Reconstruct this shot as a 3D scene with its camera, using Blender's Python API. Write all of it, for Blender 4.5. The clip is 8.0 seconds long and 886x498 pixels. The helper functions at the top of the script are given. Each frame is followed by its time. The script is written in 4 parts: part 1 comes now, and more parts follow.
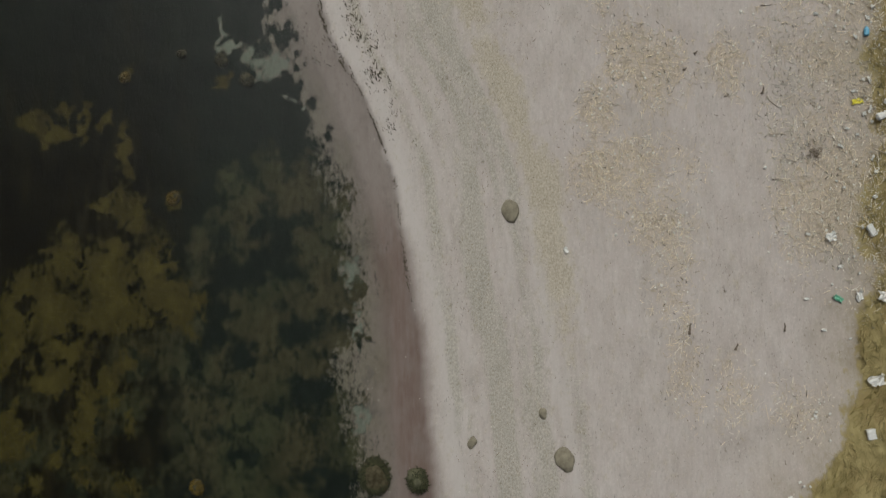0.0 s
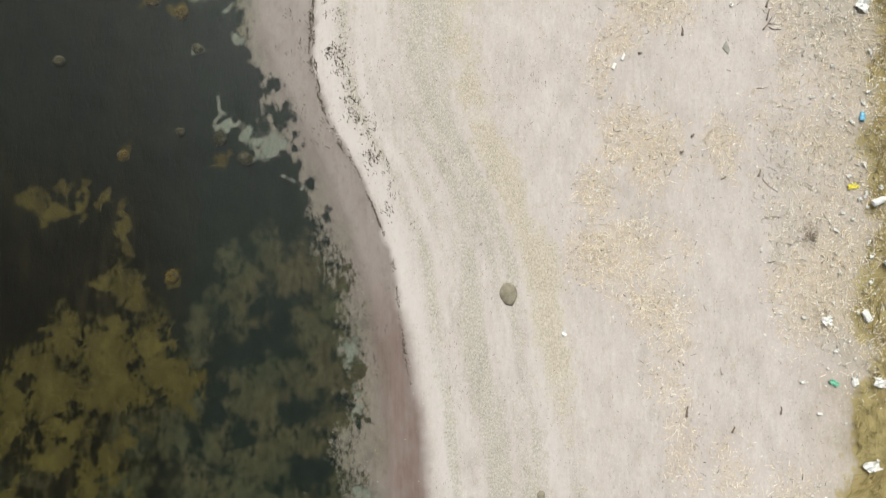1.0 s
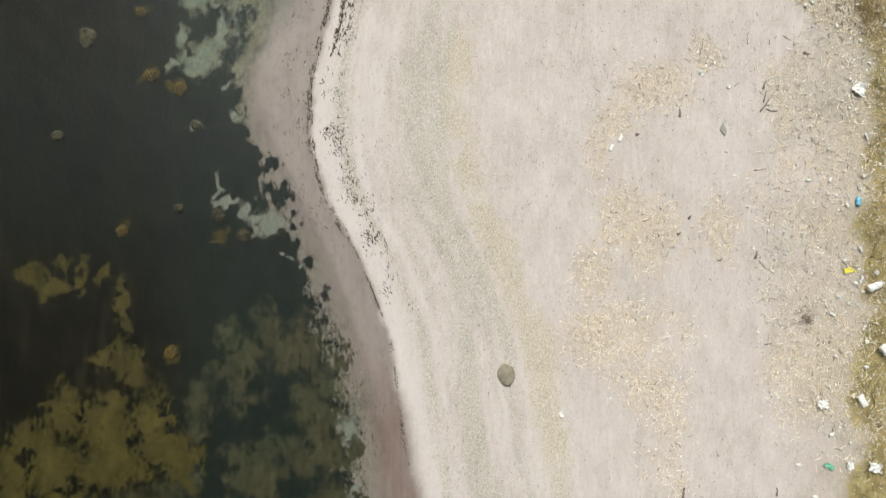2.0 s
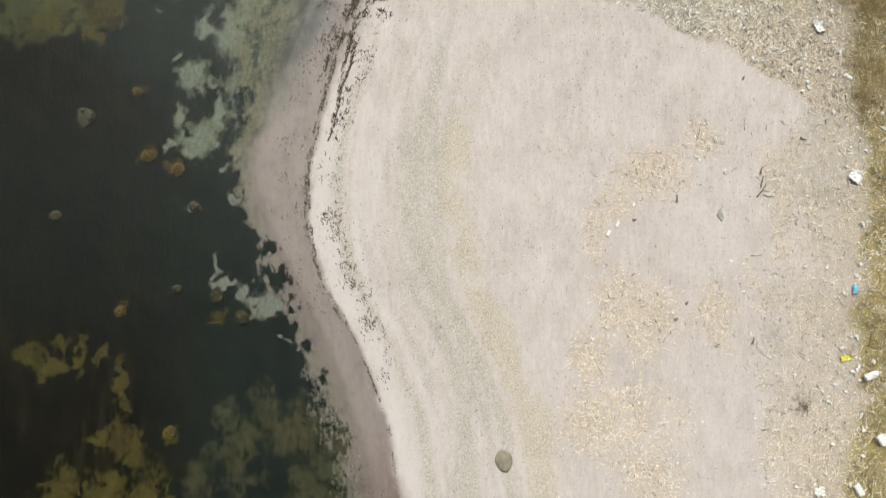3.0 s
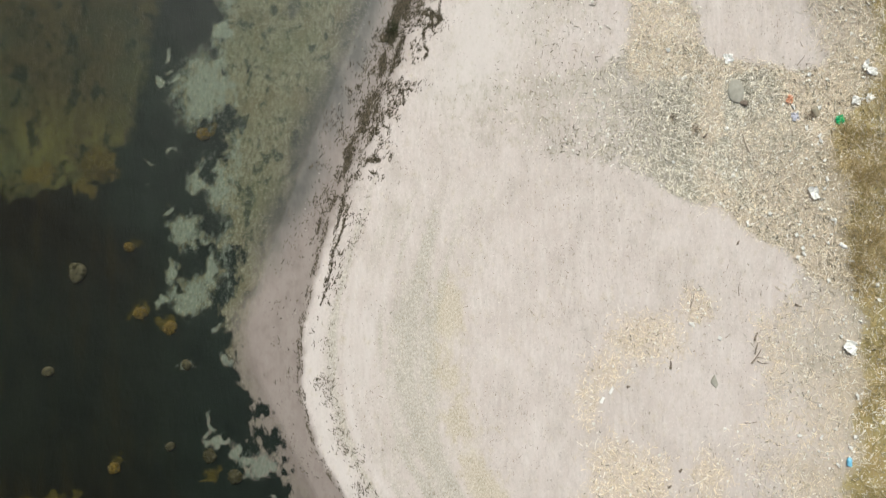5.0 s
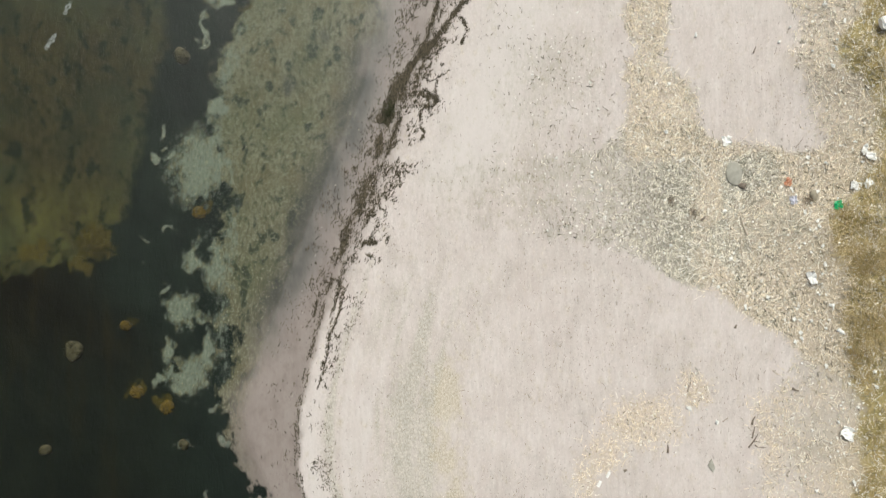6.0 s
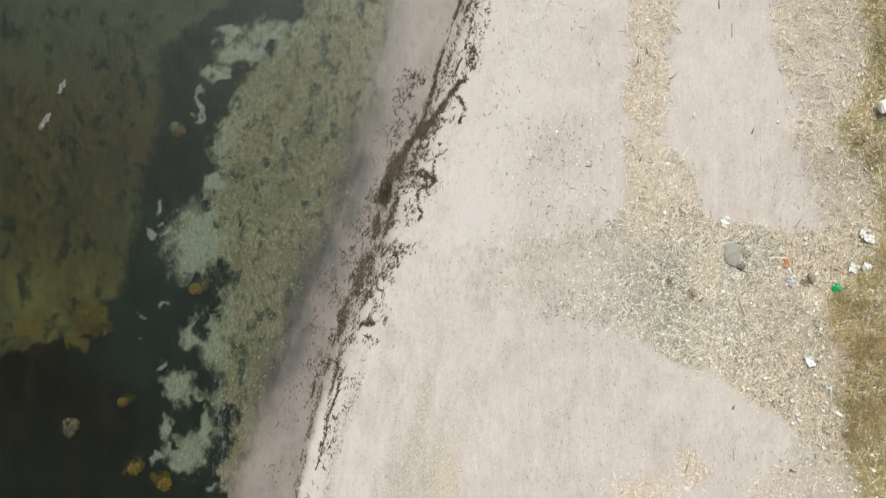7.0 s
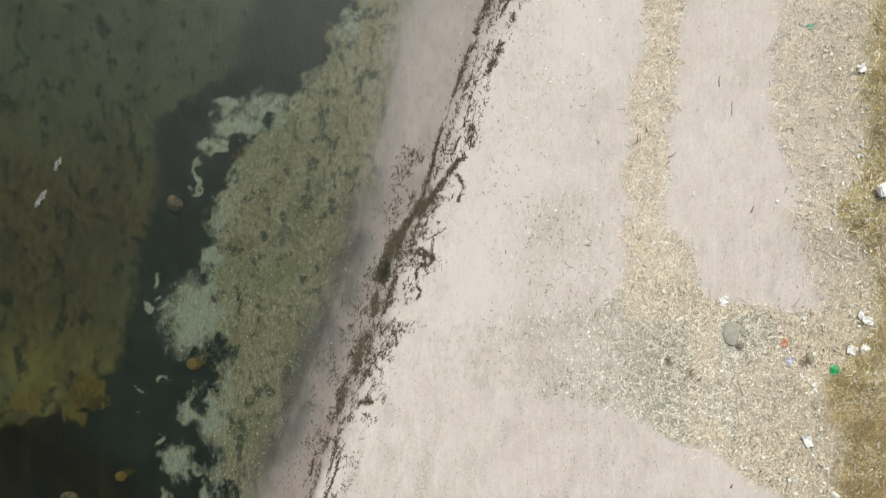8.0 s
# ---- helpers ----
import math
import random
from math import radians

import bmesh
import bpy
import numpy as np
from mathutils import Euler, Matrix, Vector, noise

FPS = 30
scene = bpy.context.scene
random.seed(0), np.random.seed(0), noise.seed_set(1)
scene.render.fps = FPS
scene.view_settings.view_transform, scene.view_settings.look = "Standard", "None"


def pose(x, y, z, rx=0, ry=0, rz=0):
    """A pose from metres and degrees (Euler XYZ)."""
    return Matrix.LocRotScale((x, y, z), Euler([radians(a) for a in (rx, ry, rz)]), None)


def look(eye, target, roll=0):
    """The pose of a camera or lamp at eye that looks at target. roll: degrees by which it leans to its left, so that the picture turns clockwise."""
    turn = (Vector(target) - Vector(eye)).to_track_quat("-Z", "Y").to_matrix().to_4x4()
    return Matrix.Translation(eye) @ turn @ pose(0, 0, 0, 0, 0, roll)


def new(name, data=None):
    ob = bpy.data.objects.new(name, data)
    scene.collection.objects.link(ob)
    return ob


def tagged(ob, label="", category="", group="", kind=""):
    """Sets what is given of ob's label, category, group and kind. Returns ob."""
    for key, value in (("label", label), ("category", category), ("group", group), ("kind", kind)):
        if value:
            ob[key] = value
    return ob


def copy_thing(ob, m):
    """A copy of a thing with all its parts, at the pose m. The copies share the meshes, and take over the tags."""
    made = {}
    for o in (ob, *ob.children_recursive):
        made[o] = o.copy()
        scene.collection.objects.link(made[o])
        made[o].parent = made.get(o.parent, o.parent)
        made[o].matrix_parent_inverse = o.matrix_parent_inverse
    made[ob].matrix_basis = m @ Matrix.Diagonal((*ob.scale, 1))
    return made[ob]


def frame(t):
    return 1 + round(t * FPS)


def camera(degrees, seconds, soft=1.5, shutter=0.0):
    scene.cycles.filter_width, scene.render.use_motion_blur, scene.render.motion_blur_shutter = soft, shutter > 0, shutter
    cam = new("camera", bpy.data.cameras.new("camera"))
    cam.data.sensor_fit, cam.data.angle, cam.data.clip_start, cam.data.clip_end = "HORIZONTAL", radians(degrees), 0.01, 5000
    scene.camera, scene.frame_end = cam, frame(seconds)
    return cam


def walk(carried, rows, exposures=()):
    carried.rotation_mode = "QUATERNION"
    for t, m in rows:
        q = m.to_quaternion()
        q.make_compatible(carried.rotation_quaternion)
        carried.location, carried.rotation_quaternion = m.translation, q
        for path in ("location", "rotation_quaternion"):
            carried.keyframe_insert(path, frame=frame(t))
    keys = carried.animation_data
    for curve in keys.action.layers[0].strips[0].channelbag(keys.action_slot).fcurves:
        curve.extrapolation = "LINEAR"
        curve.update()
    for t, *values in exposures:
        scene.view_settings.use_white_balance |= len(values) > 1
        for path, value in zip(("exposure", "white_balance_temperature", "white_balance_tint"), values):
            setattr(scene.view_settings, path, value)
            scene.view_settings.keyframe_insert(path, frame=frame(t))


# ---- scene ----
cam = camera(74.0, 8.0, soft=1.4, shutter=0.3)
# seconds, place in metres, pitch, roll and yaw in degrees: a drone looking straight down
ROWS = [
    (0.0, 0.0, 0.0, 9.74, 2.58, 0.257, 0.028),
    (0.5, -0.003, 0.705, 9.798, 2.466, 0.174, -0.069),
    (1.0, 0.001, 1.415, 9.842, 2.27, 0.106, -0.145),
    (1.5, 0.01, 2.126, 9.886, 2.086, 0.071, -0.148),
    (2.25, 0.035, 3.187, 9.954, 1.902, 0.019, -0.141),
    (3.0, 0.07, 4.263, 9.996, 1.83, 0.025, -0.232),
    (3.5, 0.102, 4.981, 10.011, 1.77, 0.027, -0.279),
    (4.0, 0.14, 5.698, 10.024, 1.684, 0.038, -0.322),
    (4.5, 0.182, 6.429, 10.03, 1.506, 0.078, -0.368),
    (5.25, 0.238, 7.541, 10.031, 1.053, 0.118, -0.418),
    (6.0, 0.279, 8.661, 10.024, 0.574, 0.086, -0.496),
    (6.5, 0.291, 9.395, 10.018, 0.289, 0.004, -0.556),
    (7.0, 0.292, 10.118, 10.004, 0.013, -0.13, -0.618),
    (7.5, 0.29, 10.832, 9.984, -0.281, -0.271, -0.619),
    (8.0, 0.287, 11.544, 9.97, -0.59, -0.373, -0.613),
]
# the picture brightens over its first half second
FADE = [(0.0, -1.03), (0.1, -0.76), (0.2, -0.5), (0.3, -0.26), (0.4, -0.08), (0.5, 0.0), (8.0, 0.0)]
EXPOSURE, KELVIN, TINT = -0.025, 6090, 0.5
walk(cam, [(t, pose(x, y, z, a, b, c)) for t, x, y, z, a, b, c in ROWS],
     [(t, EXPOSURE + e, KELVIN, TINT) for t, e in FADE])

# ---- light: bright overcast, the sun veiled on the landward side ----
world = bpy.data.worlds.new("sky")
scene.world = world
world.use_nodes = True
sky = world.node_tree.nodes.new("ShaderNodeTexSky")
sky.sky_type, sky.sun_disc = "NISHITA", False
sky.sun_elevation, sky.sun_rotation = radians(56), radians(-3)
sky.air_density, sky.dust_density, sky.ozone_density = 0.4, 7.0, 0.2
world.node_tree.links.new(sky.outputs[0], world.node_tree.nodes["Background"].inputs[0])
world.node_tree.nodes["Background"].inputs[1].default_value = 0.1
sun = new("sun", bpy.data.lights.new("sun", "SUN"))
sun.data.energy, sun.data.angle, sun.data.color = 2.6, radians(30), (1.0, 0.95, 0.88)
sun.matrix_world = look((-0.35, 6.7, 10), (0, 0, 0))

# ---- noise and the plan of the shore ----
rng = np.random.default_rng(7)


def lattice(i, j, seed):
    n = (i * 374761393 + j * 668265263 + seed * 974634777) & 0xFFFFFFFF
    n = ((n ^ (n >> 13)) * 1274126177) & 0xFFFFFFFF
    return ((n ^ (n >> 16)) & 0xFFFF) / 65535.0


def vnoise(x, y, seed):
    i, j = np.floor(x).astype(np.int64), np.floor(y).astype(np.int64)
    u, v = x - i, y - j
    u, v = u * u * (3 - 2 * u), v * v * (3 - 2 * v)
    a, b = lattice(i, j, seed), lattice(i + 1, j, seed)
    c, d = lattice(i, j + 1, seed), lattice(i + 1, j + 1, seed)
    return (a * (1 - u) + b * u) * (1 - v) + (c * (1 - u) + d * u) * v


def fbm(x, y, size, octaves, seed):
    """Smooth noise from 0 to 1 whose largest lumps are `size` metres across."""
    total, weight, amp = 0.0, 0.0, 1.0
    for k in range(octaves):
        total = total + amp * vnoise(x / size * 2**k + 17.3 * k, y / size * 2**k - 9.1 * k, seed + k)
        weight, amp = weight + amp, amp * 0.55
    return np.clip(0.5 + (total / weight - 0.5) * 1.5, 0, 1)


def step(a, b, v):
    v = np.clip((v - a) / (b - a), 0, 1)
    return v * v * (3 - 2 * v)


def curve(y, knots):
    """A smooth line x(y) through a few knots (y, x)."""
    ky, kx = np.array(knots).T
    return sum(np.interp(y + d, ky, kx) for d in (-0.3, -0.15, 0, 0.15, 0.3)) / 5


BERM = [(-60, 3), (-20, 1), (-3.6, -0.19), (-2.6, -0.34), (-1, -0.46), (0.45, -0.71), (1.78, -0.89), (2.98, -1.36), (4, -1.95), (5, -2.2),
        (6, -2.2), (7, -1.98), (8, -1.68), (8.9, -1.38), (10.1, -0.92), (11.2, -0.56), (12, -0.12), (13.1, 0.2), (14.6, 0.73), (15.6, 1.19), (24, 4), (60, 9)]
SHORE = [(-60, 2.2), (-20, 0.2), (-2.5, -0.95), (-0.1, -1.0), (0.84, -1.25), (1.8, -1.5), (3, -1.95), (4.6, -2.75), (5.7, -3.2), (6.3, -3.2),
         (7.2, -2.88), (8, -2.55), (8.9, -2.2), (10.4, -1.62), (11.5, -1.1), (12.5, -0.94), (14, -0.62), (15.4, -0.22), (24, 2.6), (60, 7.5)]
WEED = [(-60, 1.5), (-20, -0.4), (-4, -1.5), (-2.4, -1.5), (-1.8, -1.68), (-0.7, -1.62), (-0.1, -1.5), (0.84, -1.75), (1.8, -2.02), (3, -2.26), (3.9, -2.88),
        (4.6, -3.08), (4.9, -3.38), (5.8, -3.45), (6.4, -3.6), (6.8, -3.78), (7.7, -3.82), (8.2, -3.8), (9.1, -3.62), (9.75, -3.6), (10.3, -3.8), (10.9, -3.86), (11.9, -3.8), (12.7, -3.55),
        (13.4, -3.15), (14.05, -2.65), (14.5, -2.1), (14.8, -1.3), (15.4, -1.3), (24, 0.8), (60, 5)]
BANK = [(-60, 7), (-6, 4.9), (-3.5, 5.5), (-2.2, 6.2), (-1, 6.39), (0.8, 6.45), (1.8, 6.6), (3.6, 6.64), (4.9, 6.66), (5.5, 6.8), (6.1, 6.8), (7.1, 6.73), (8, 6.72),
        (8.44, 6.5), (9, 6.4), (9.3, 6.4), (9.5, 6.7), (9.75, 7.1), (10.4, 7.2), (11.1, 7.15), (11.75, 6.6), (12.2, 6.95), (13, 7.08), (15, 7.05), (60, 9)]
# patches on the sea bed and the beach: x, y and the two half widths
SAND_POOLS = [(-3.98, 4.24, .06, .16), (-3.78, 4.04, .16, .09), (-3.5, 3.82, .13, .15), (-3.26, 3.6, .2, .1), (-3, 3.57, .19, .17), (-1.59, 0, .12, .26),
              (-1.48, -.87, .07, .26), (-1.4, -2.4, .1, .2), (-4.07, 10.29, .44, .55), (-3.78, 10.79, .16, .16), (-4.82, 10.95, .07, .12),
              (-4.86, 10.54, .11, .04), (-4.53, 10.45, .12, .04), (-3.78, 11.38, .14, .26), (-4.14, 8.69, .18, .2), (-3.83, 8.58, .18, .38), (-4.35, 7.75, .23, .26),
              (-3.97, 7.6, .2, .1), (-4.26, 6.57, .37, .28), (-4.64, 7.02, .09, .18), (-3.89, 6.91, .09, .32)]
SAND_SPOTS = [(-4.82, 6.5, .11, .1), (-3.69, 6.03, .12, .06), (-3.57, 5.44, .08, .14), (-4.34, 5.37, .1, .08), (-4.58, 9.26, .05, .04), (-5.11, 8.95, .07, .035),
              (-5.21, 8.48, .05, .04), (-4.7, 8.06, .04, .08), (-3.2, 13.66, .46, .16), (-3.75, 13.37, .2, .12), (-4.0, 12.78, .05, .3), (-4.08, 12.5, .06, .05),
              (-2.71, 14, .4, .2), (-3.44, 14.03, .2, .14), (-2.6, 3.05, .07, .07), (-2.45, 2.75, .06, .05)]
WRACK_BEDS = [(-7.35, 2.68, .24, .18), (-6.84, 2.9, .15, .14), (-6.94, 2.47, .24, .12), (-6.45, 2.52, .12, .12), (-6.4, 2.82, .1, .2), (-6.05, 2.72, .1, .14),
              (-5.67, 2.21, .1, .39), (-5.67, 1.79, .12, .16), (-6.09, 1.21, .29, .11), (-5.75, 1.26, .31, .26), (-5.41, 1.01, .18, .36), (-6.76, .21, .29, .49),
              (-7.26, -.21, .49, .26), (-7.61, -.69, .33, .46), (-7.7, -1.28, .2, .39), (-6.96, -.69, .63, .41), (-5.95, -.19, .46, .66), (-5.85, -.68, .73, .33),
              (-5.13, .11, .28, .61), (-4.98, -.38, .51, .32), (-4.53, -.68, .25, .43), (-5.77, .41, .22, .22)]
WRACK_SPOTS = [(-4.79, 1.33, .12, .16), (-5.7, 3.51, .09, .12), (-6.83, -1.79, .33, .26), (-6.29, -2.16, .15, .61), (-6.99, -1.3, .26, .15), (-6.36, -2.73, .25, .33),
               (-7.43, -2.84, .25, .16), (-5.19, 6.28, .13, .12), (-4.71, 6.01, .14, .12), (-5.3, 7.5, .1, .1), (-6.1, 8.95, .28, .22), (-6.3, 8.55, .16, .2),
               (-7.1, 8.8, .3, .16), (-4.07, 9.45, .16, .1), (-3.9, 3.3, .14, .16), (-3.2, 13.1, .2, .12)]
WRACK_HOLES = [(-7.42, -.51, .15, .17), (-7.24, -.77, .08, .1), (-5.53, -.19, .16, .12), (-6.36, .26, .1, .29), (-5.29, -.29, .07, .07), (-4.84, .01, .07, .09),
               (-6.63, 2.62, .12, .09), (-5.18, -1.18, .51, .2), (-6.03, -1.38, .31, .22), (-5, .31, .06, .08), (-7.67, -.29, .08, .06)]
MURK_BEDS = [(-5.43, -1.49, .43, .41), (-5.65, -2.25, .41, .25), (-3.89, -1.65, .22, .32), (-3.41, -.91, .26, .24), (-4.31, -2.25, .33, .33), (-3.55, -2.34, .52, .26),
             (-2.97, -2.69, .6, .26), (-1.88, -1.12, .34, .3), (-1.8, -2.45, .2, .49), (-2.1, -.36, .28, .34), (-1.95, .13, .22, .3), (-3.51, 1.3, .3, .34),
             (-2.76, 1.37, .26, .3), (-2.36, 1.48, .38, .46), (-3.12, 1.74, .22, .3), (-3.84, 1.7, .16, .2), (-4.82, -1.47, .31, .41), (-4.6, -2.73, .3, .24),
             (-3.33, 1.97, .1, .14), (-3.21, 2.19, .1, .14), (-3.07, 2.36, .12, .09), (-2.99, 2.2, .07, .14)]
STRAW_PATCHES = [(3.55, 5.81, .58, .44), (2.97, 5.22, .34, .3), (2.64, 4.72, .2, .4), (3, 3.72, .44, .53), (2.57, 2.69, .3, .48), (3.51, 3.35, .44, .58),
                 (3.02, 1.76, .87, .53), (3.38, .83, .58, .48), (3.69, .07, .34, .78), (3.88, -1.47, .24, .87), (5.69, -2.09, .44, .44), (4.4, 6.37, .3, .24),
                 (4.63, 3.44, .3, .48), (4.64, -1.92, .3, .58)]
WEED_CLUMPS = [(-3.75, 7.86, .27, .33), (-3.57, 7.19, .26, .25), (-3.58, 6.61, .2, .31), (-4.31, 7.44, .14, .18), (-4.06, 7.37, .09, .22), (-4.3, 7.02, .15, .15),
               (-4.16, 8.11, .1, .16), (-4.47, 6.77, .07, .11), (-3.93, 8.88, .13, .26), (-3.7, 9.07, .24, .08), (-3.61, 9.73, .28, .14), (-3.45, 6.86, .12, .14),
               (-4.11, 9.61, .12, .1), (-3.58, 5.83, .18, .25), (-2.76, 13.74, .2, .17), (-3.44, 13.19, .26, .1), (-3.66, 10.63, .07, .1)]
SMALL_CLUMPS = [(-3.58, 9.52, .18, .12), (-4.11, 9.47, .14, .16), (-4.26, 8.92, .1, .3), (-3.92, 11.09, .07, .08), (-2.5, 14.39, .5, .26),
                (-3.29, 10.57, .06, .08), (-2.95, 4.6, .2, .2), (-2.75, 4.05, .22, .2), (-2.5, 3.6, .16, .12), (-2.24, 2.94, .14, .19),
                (-1.41, -1.06, .1, .15), (-1.51, -.31, .1, .3), (-1.72, 1.13, .1, .24), (-1.62, -.62, .08, .1), (-1.95, 2.35, .12, .14)]
ALGAE_EDGE = [(-60, -7), (8, -9.5), (8.35, -7.2), (8.6, -6.1), (9, -5.7), (9.9, -5.3), (10.3, -5.4), (11.2, -5.15), (12, -4.95), (12.7, -4.75), (13.3, -4.9),
              (14.1, -4.7), (14.6, -3.4), (15.6, -3), (24, -1), (60, 3)]


def patches(x, y, blobs):
    """1 in the middle of a patch, 0.5 at its rim, 0 well outside."""
    v = np.zeros_like(x)
    for bx, by, rx, ry in blobs:
        v = np.maximum(v, 1 - 0.5 * np.hypot((x - bx) / rx, (y - by) / ry))
    return v


def height(x, y):
    s, b = x - curve(y, SHORE) - 0.1, x - curve(y, BERM)
    g = x - curve(y, BANK) - 0.15
    wide = curve(y, BERM) - curve(y, SHORE) - 0.1
    sea = -0.62 * (1 - np.exp(np.minimum(s, 0) / 1.5)) + 0.06 * np.clip(s + 8, -60, 0) + 0.07 * (fbm(x, y, 1.4, 3, 3) - 0.5) * step(0, -1.5, s)
    dry = 0.055 * np.clip(s / np.maximum(wide, 0.2), 0, 1) + 0.03 * step(-0.05, 0.08, b) + 0.018 * np.clip(b, 0, 8)
    dry = dry + 0.025 * (fbm(x, y, 2.2, 3, 5) - 0.5) * step(0.1, 1.2, b) + 0.012 * (fbm(x, y, 0.35, 2, 8) - 0.5) * step(0.1, 1.0, b)
    bank = 0.34 * step(-1.3, 0.6, g) + 0.07 * np.clip(g, 0, 50) + 0.08 * (fbm(x, y, 0.5, 3, 9) - 0.5) * step(0, 0.5, g)
    return np.where(s < 0, sea, dry + bank)


def plan(x, y):
    """What lies where: a value from 0 to 1 for each kind of ground or tint."""
    wx = x + 0.3 * (fbm(x, y, 0.7, 3, 21) - 0.5)
    wy = y + 0.3 * (fbm(x, y, 0.7, 3, 27) - 0.5)
    kx = x + 0.55 * (fbm(x, y, 0.8, 3, 31) - 0.5) + 0.3 * (fbm(x, y, 0.22, 3, 33) - 0.5)
    ex = x + 0.22 * (fbm(x, y, 0.4, 3, 29) - 0.5) + 0.2 * (fbm(x, y, 0.14, 2, 30) - 0.5)
    ey = y + 0.22 * (fbm(x, y, 0.4, 3, 45) - 0.5) + 0.2 * (fbm(x, y, 0.14, 2, 46) - 0.5)
    ky = y + 0.4 * (fbm(x, y, 0.5, 3, 35) - 0.5) + 0.25 * (fbm(x, y, 0.18, 2, 37) - 0.5)
    b, s, a, g = wx * 0.2 + x * 0.8 - curve(y, BERM), wx - curve(y, SHORE), kx - curve(ky, WEED), wx - curve(wy, BANK) - 0.15
    f = {}
    f["wet"] = step(0.09 + 0.42 * step(6.8, 9.4, y) + 0.22 * step(1.8, -0.2, y), -0.06, x - curve(y, BERM) + 0.1 * (fbm(x, y, 0.5, 3, 12) - 0.5) + 0.05 * (fbm(x, y, 0.12, 2, 14) - 0.5))
    calm = step(4.8, 5.4, y) * step(13.0, 12.0, y)
    a = a * (1 - calm) + (ex - curve(ey, WEED)) * calm
    clumps = patches(ex, ey, WEED_CLUMPS + SMALL_CLUMPS)
    sandy = patches(ex, ey, SAND_POOLS + SAND_SPOTS)
    f["dark"] = np.maximum(np.minimum(np.clip(0.5 - a * (2.2 - 1.5 * step(3.2, 2.0, y)), 0, 1), 1 - sandy), clumps)
    f["shoal"] = np.clip(0.5 - s * 1.4, 0, 1) * step(4.4, 6.4, y) + 0.42 * step(0.3, -0.4, s) * step(6.4, 4.4, y)
    f["soaked"] = step(0.75, -0.1, s) * step(6.4, 8.5, y) * step(18, 15.5, y)
    # darker band along the waterline, and a few dark spots near it
    f["shore_dark"] = np.exp(-(((s + 0.02) / 0.36) ** 2)) * step(6.6, 8.2, y) * step(13, 11.8, y)
    f["shore_dark"] = np.maximum(f["shore_dark"], step(0.3, 0.8, patches(wx, wy, [(-1.25, 11.35, 0.2, 0.4), (-1.5, 10.65, 0.24, 0.36), (-1.72, 12.47, 0.14, 0.18), (-2.51, 11.71, 0.12, 0.18)])))
    f["sunk"] = step(0.1, 0.0, x - curve(y, SHORE))
    # browner weed seaward, also darkened to imitate weaker sky reflection there
    f["haze_loss"] = step(-3.6, -5.8, wx + 1.5 * step(6.5, 8.5, y)) * np.clip(0.4 + 0.6 * step(5, 1.5, wy) + 0.5 * step(6, 8, wy), 0, 1)
    f["olive"] = step(10.6, 9.2, y) * step(7.9, 8.4, y)
    # sky haze on the water towards the far end, put into the bed's colour
    f["sky_haze"] = step(12.5, 15, y)
    murk = np.maximum(patches(ex * 0.5 + kx * 0.5, ey * 0.5 + ky * 0.5, MURK_BEDS), 0.75 * step(-1.2, -2.6, y) * np.clip(1.7 * fbm(x, y, 0.5, 4, 53) - 0.3, 0, 0.9))
    murk = np.maximum(murk, step(2.4, 1.2, y) * step(-4.9, -4.2, x) * np.clip(1.8 * fbm(x, y, 0.5, 4, 56) - 0.44, 0, 0.85))
    f["dun"] = step(3.2, 2.4, y) * step(-5.2, -4.4, x)
    murk = np.clip(murk + 0.25 * (fbm(x, y, 0.3, 3, 55) - 0.5), 0, 0.95) * step(3.2, 2.8, y)
    f["algae"] = np.clip(0.5 - (wx - curve(ky, ALGAE_EDGE)) * 1.5, 0, 1) * step(7.75, 9.2, ky + 0.9 * (fbm(x, y, 0.5, 4, 39) - 0.5))
    f["algae"] = np.maximum(f["algae"], murk)
    f["pale"] = np.minimum(sandy, 1 - clumps)
    f["pale"] = np.maximum(f["pale"], 0.5 * np.exp(-(((a - 0.2) / 0.2) ** 2)) * step(5, 6.5, y) * (0.35 + 0.8 * fbm(x, y, 0.7, 3, 49)))
    low = step(0.2, -1.6, y) * step(-4.6, -5.8, x) * np.clip(1.5 * fbm(x, y, 0.45, 4, 51) - 0.35, 0, 0.75)
    gold = np.minimum(np.maximum(patches(ex, ey, WRACK_BEDS + WRACK_SPOTS), low), 1 - 0.9 * patches(ex, ey, WRACK_HOLES))
    f["yellow"] = np.clip(gold + 0.3 * (fbm(x, y, 0.22, 3, 57) - 0.5), 0, 1)
    lines = fbm(b * 5 + 0.4 * fbm(x, y, 1.5, 2, 67), y * 0.35, 1.0, 4, 69)
    bands = 0.35 * step(0.3, 0.7, b) * step(3.0, 2.3, b) + 0.7 * sum(w * np.exp(-(((b - c - 0.25 * (fbm(x, y, 2.5, 2, 61) - 0.5)) / r) ** 2)) for c, r, w in ((0.6, 0.2, 0.9), (1.35, 0.24, 1.0), (1.85, 0.16, 0.6), (2.3, 0.2, 0.7)))
    f["gravel"] = bands * step(9.2, 7.4, y) * np.clip(3.0 * (lines - 0.3), 0, 1.5)
    f["warm"] = np.exp(-(((b - 2.45) / 0.3) ** 2)) * step(8, 6, y) * step(-3, 1, y) * fbm(x, y, 0.8, 3, 65) * 1.9
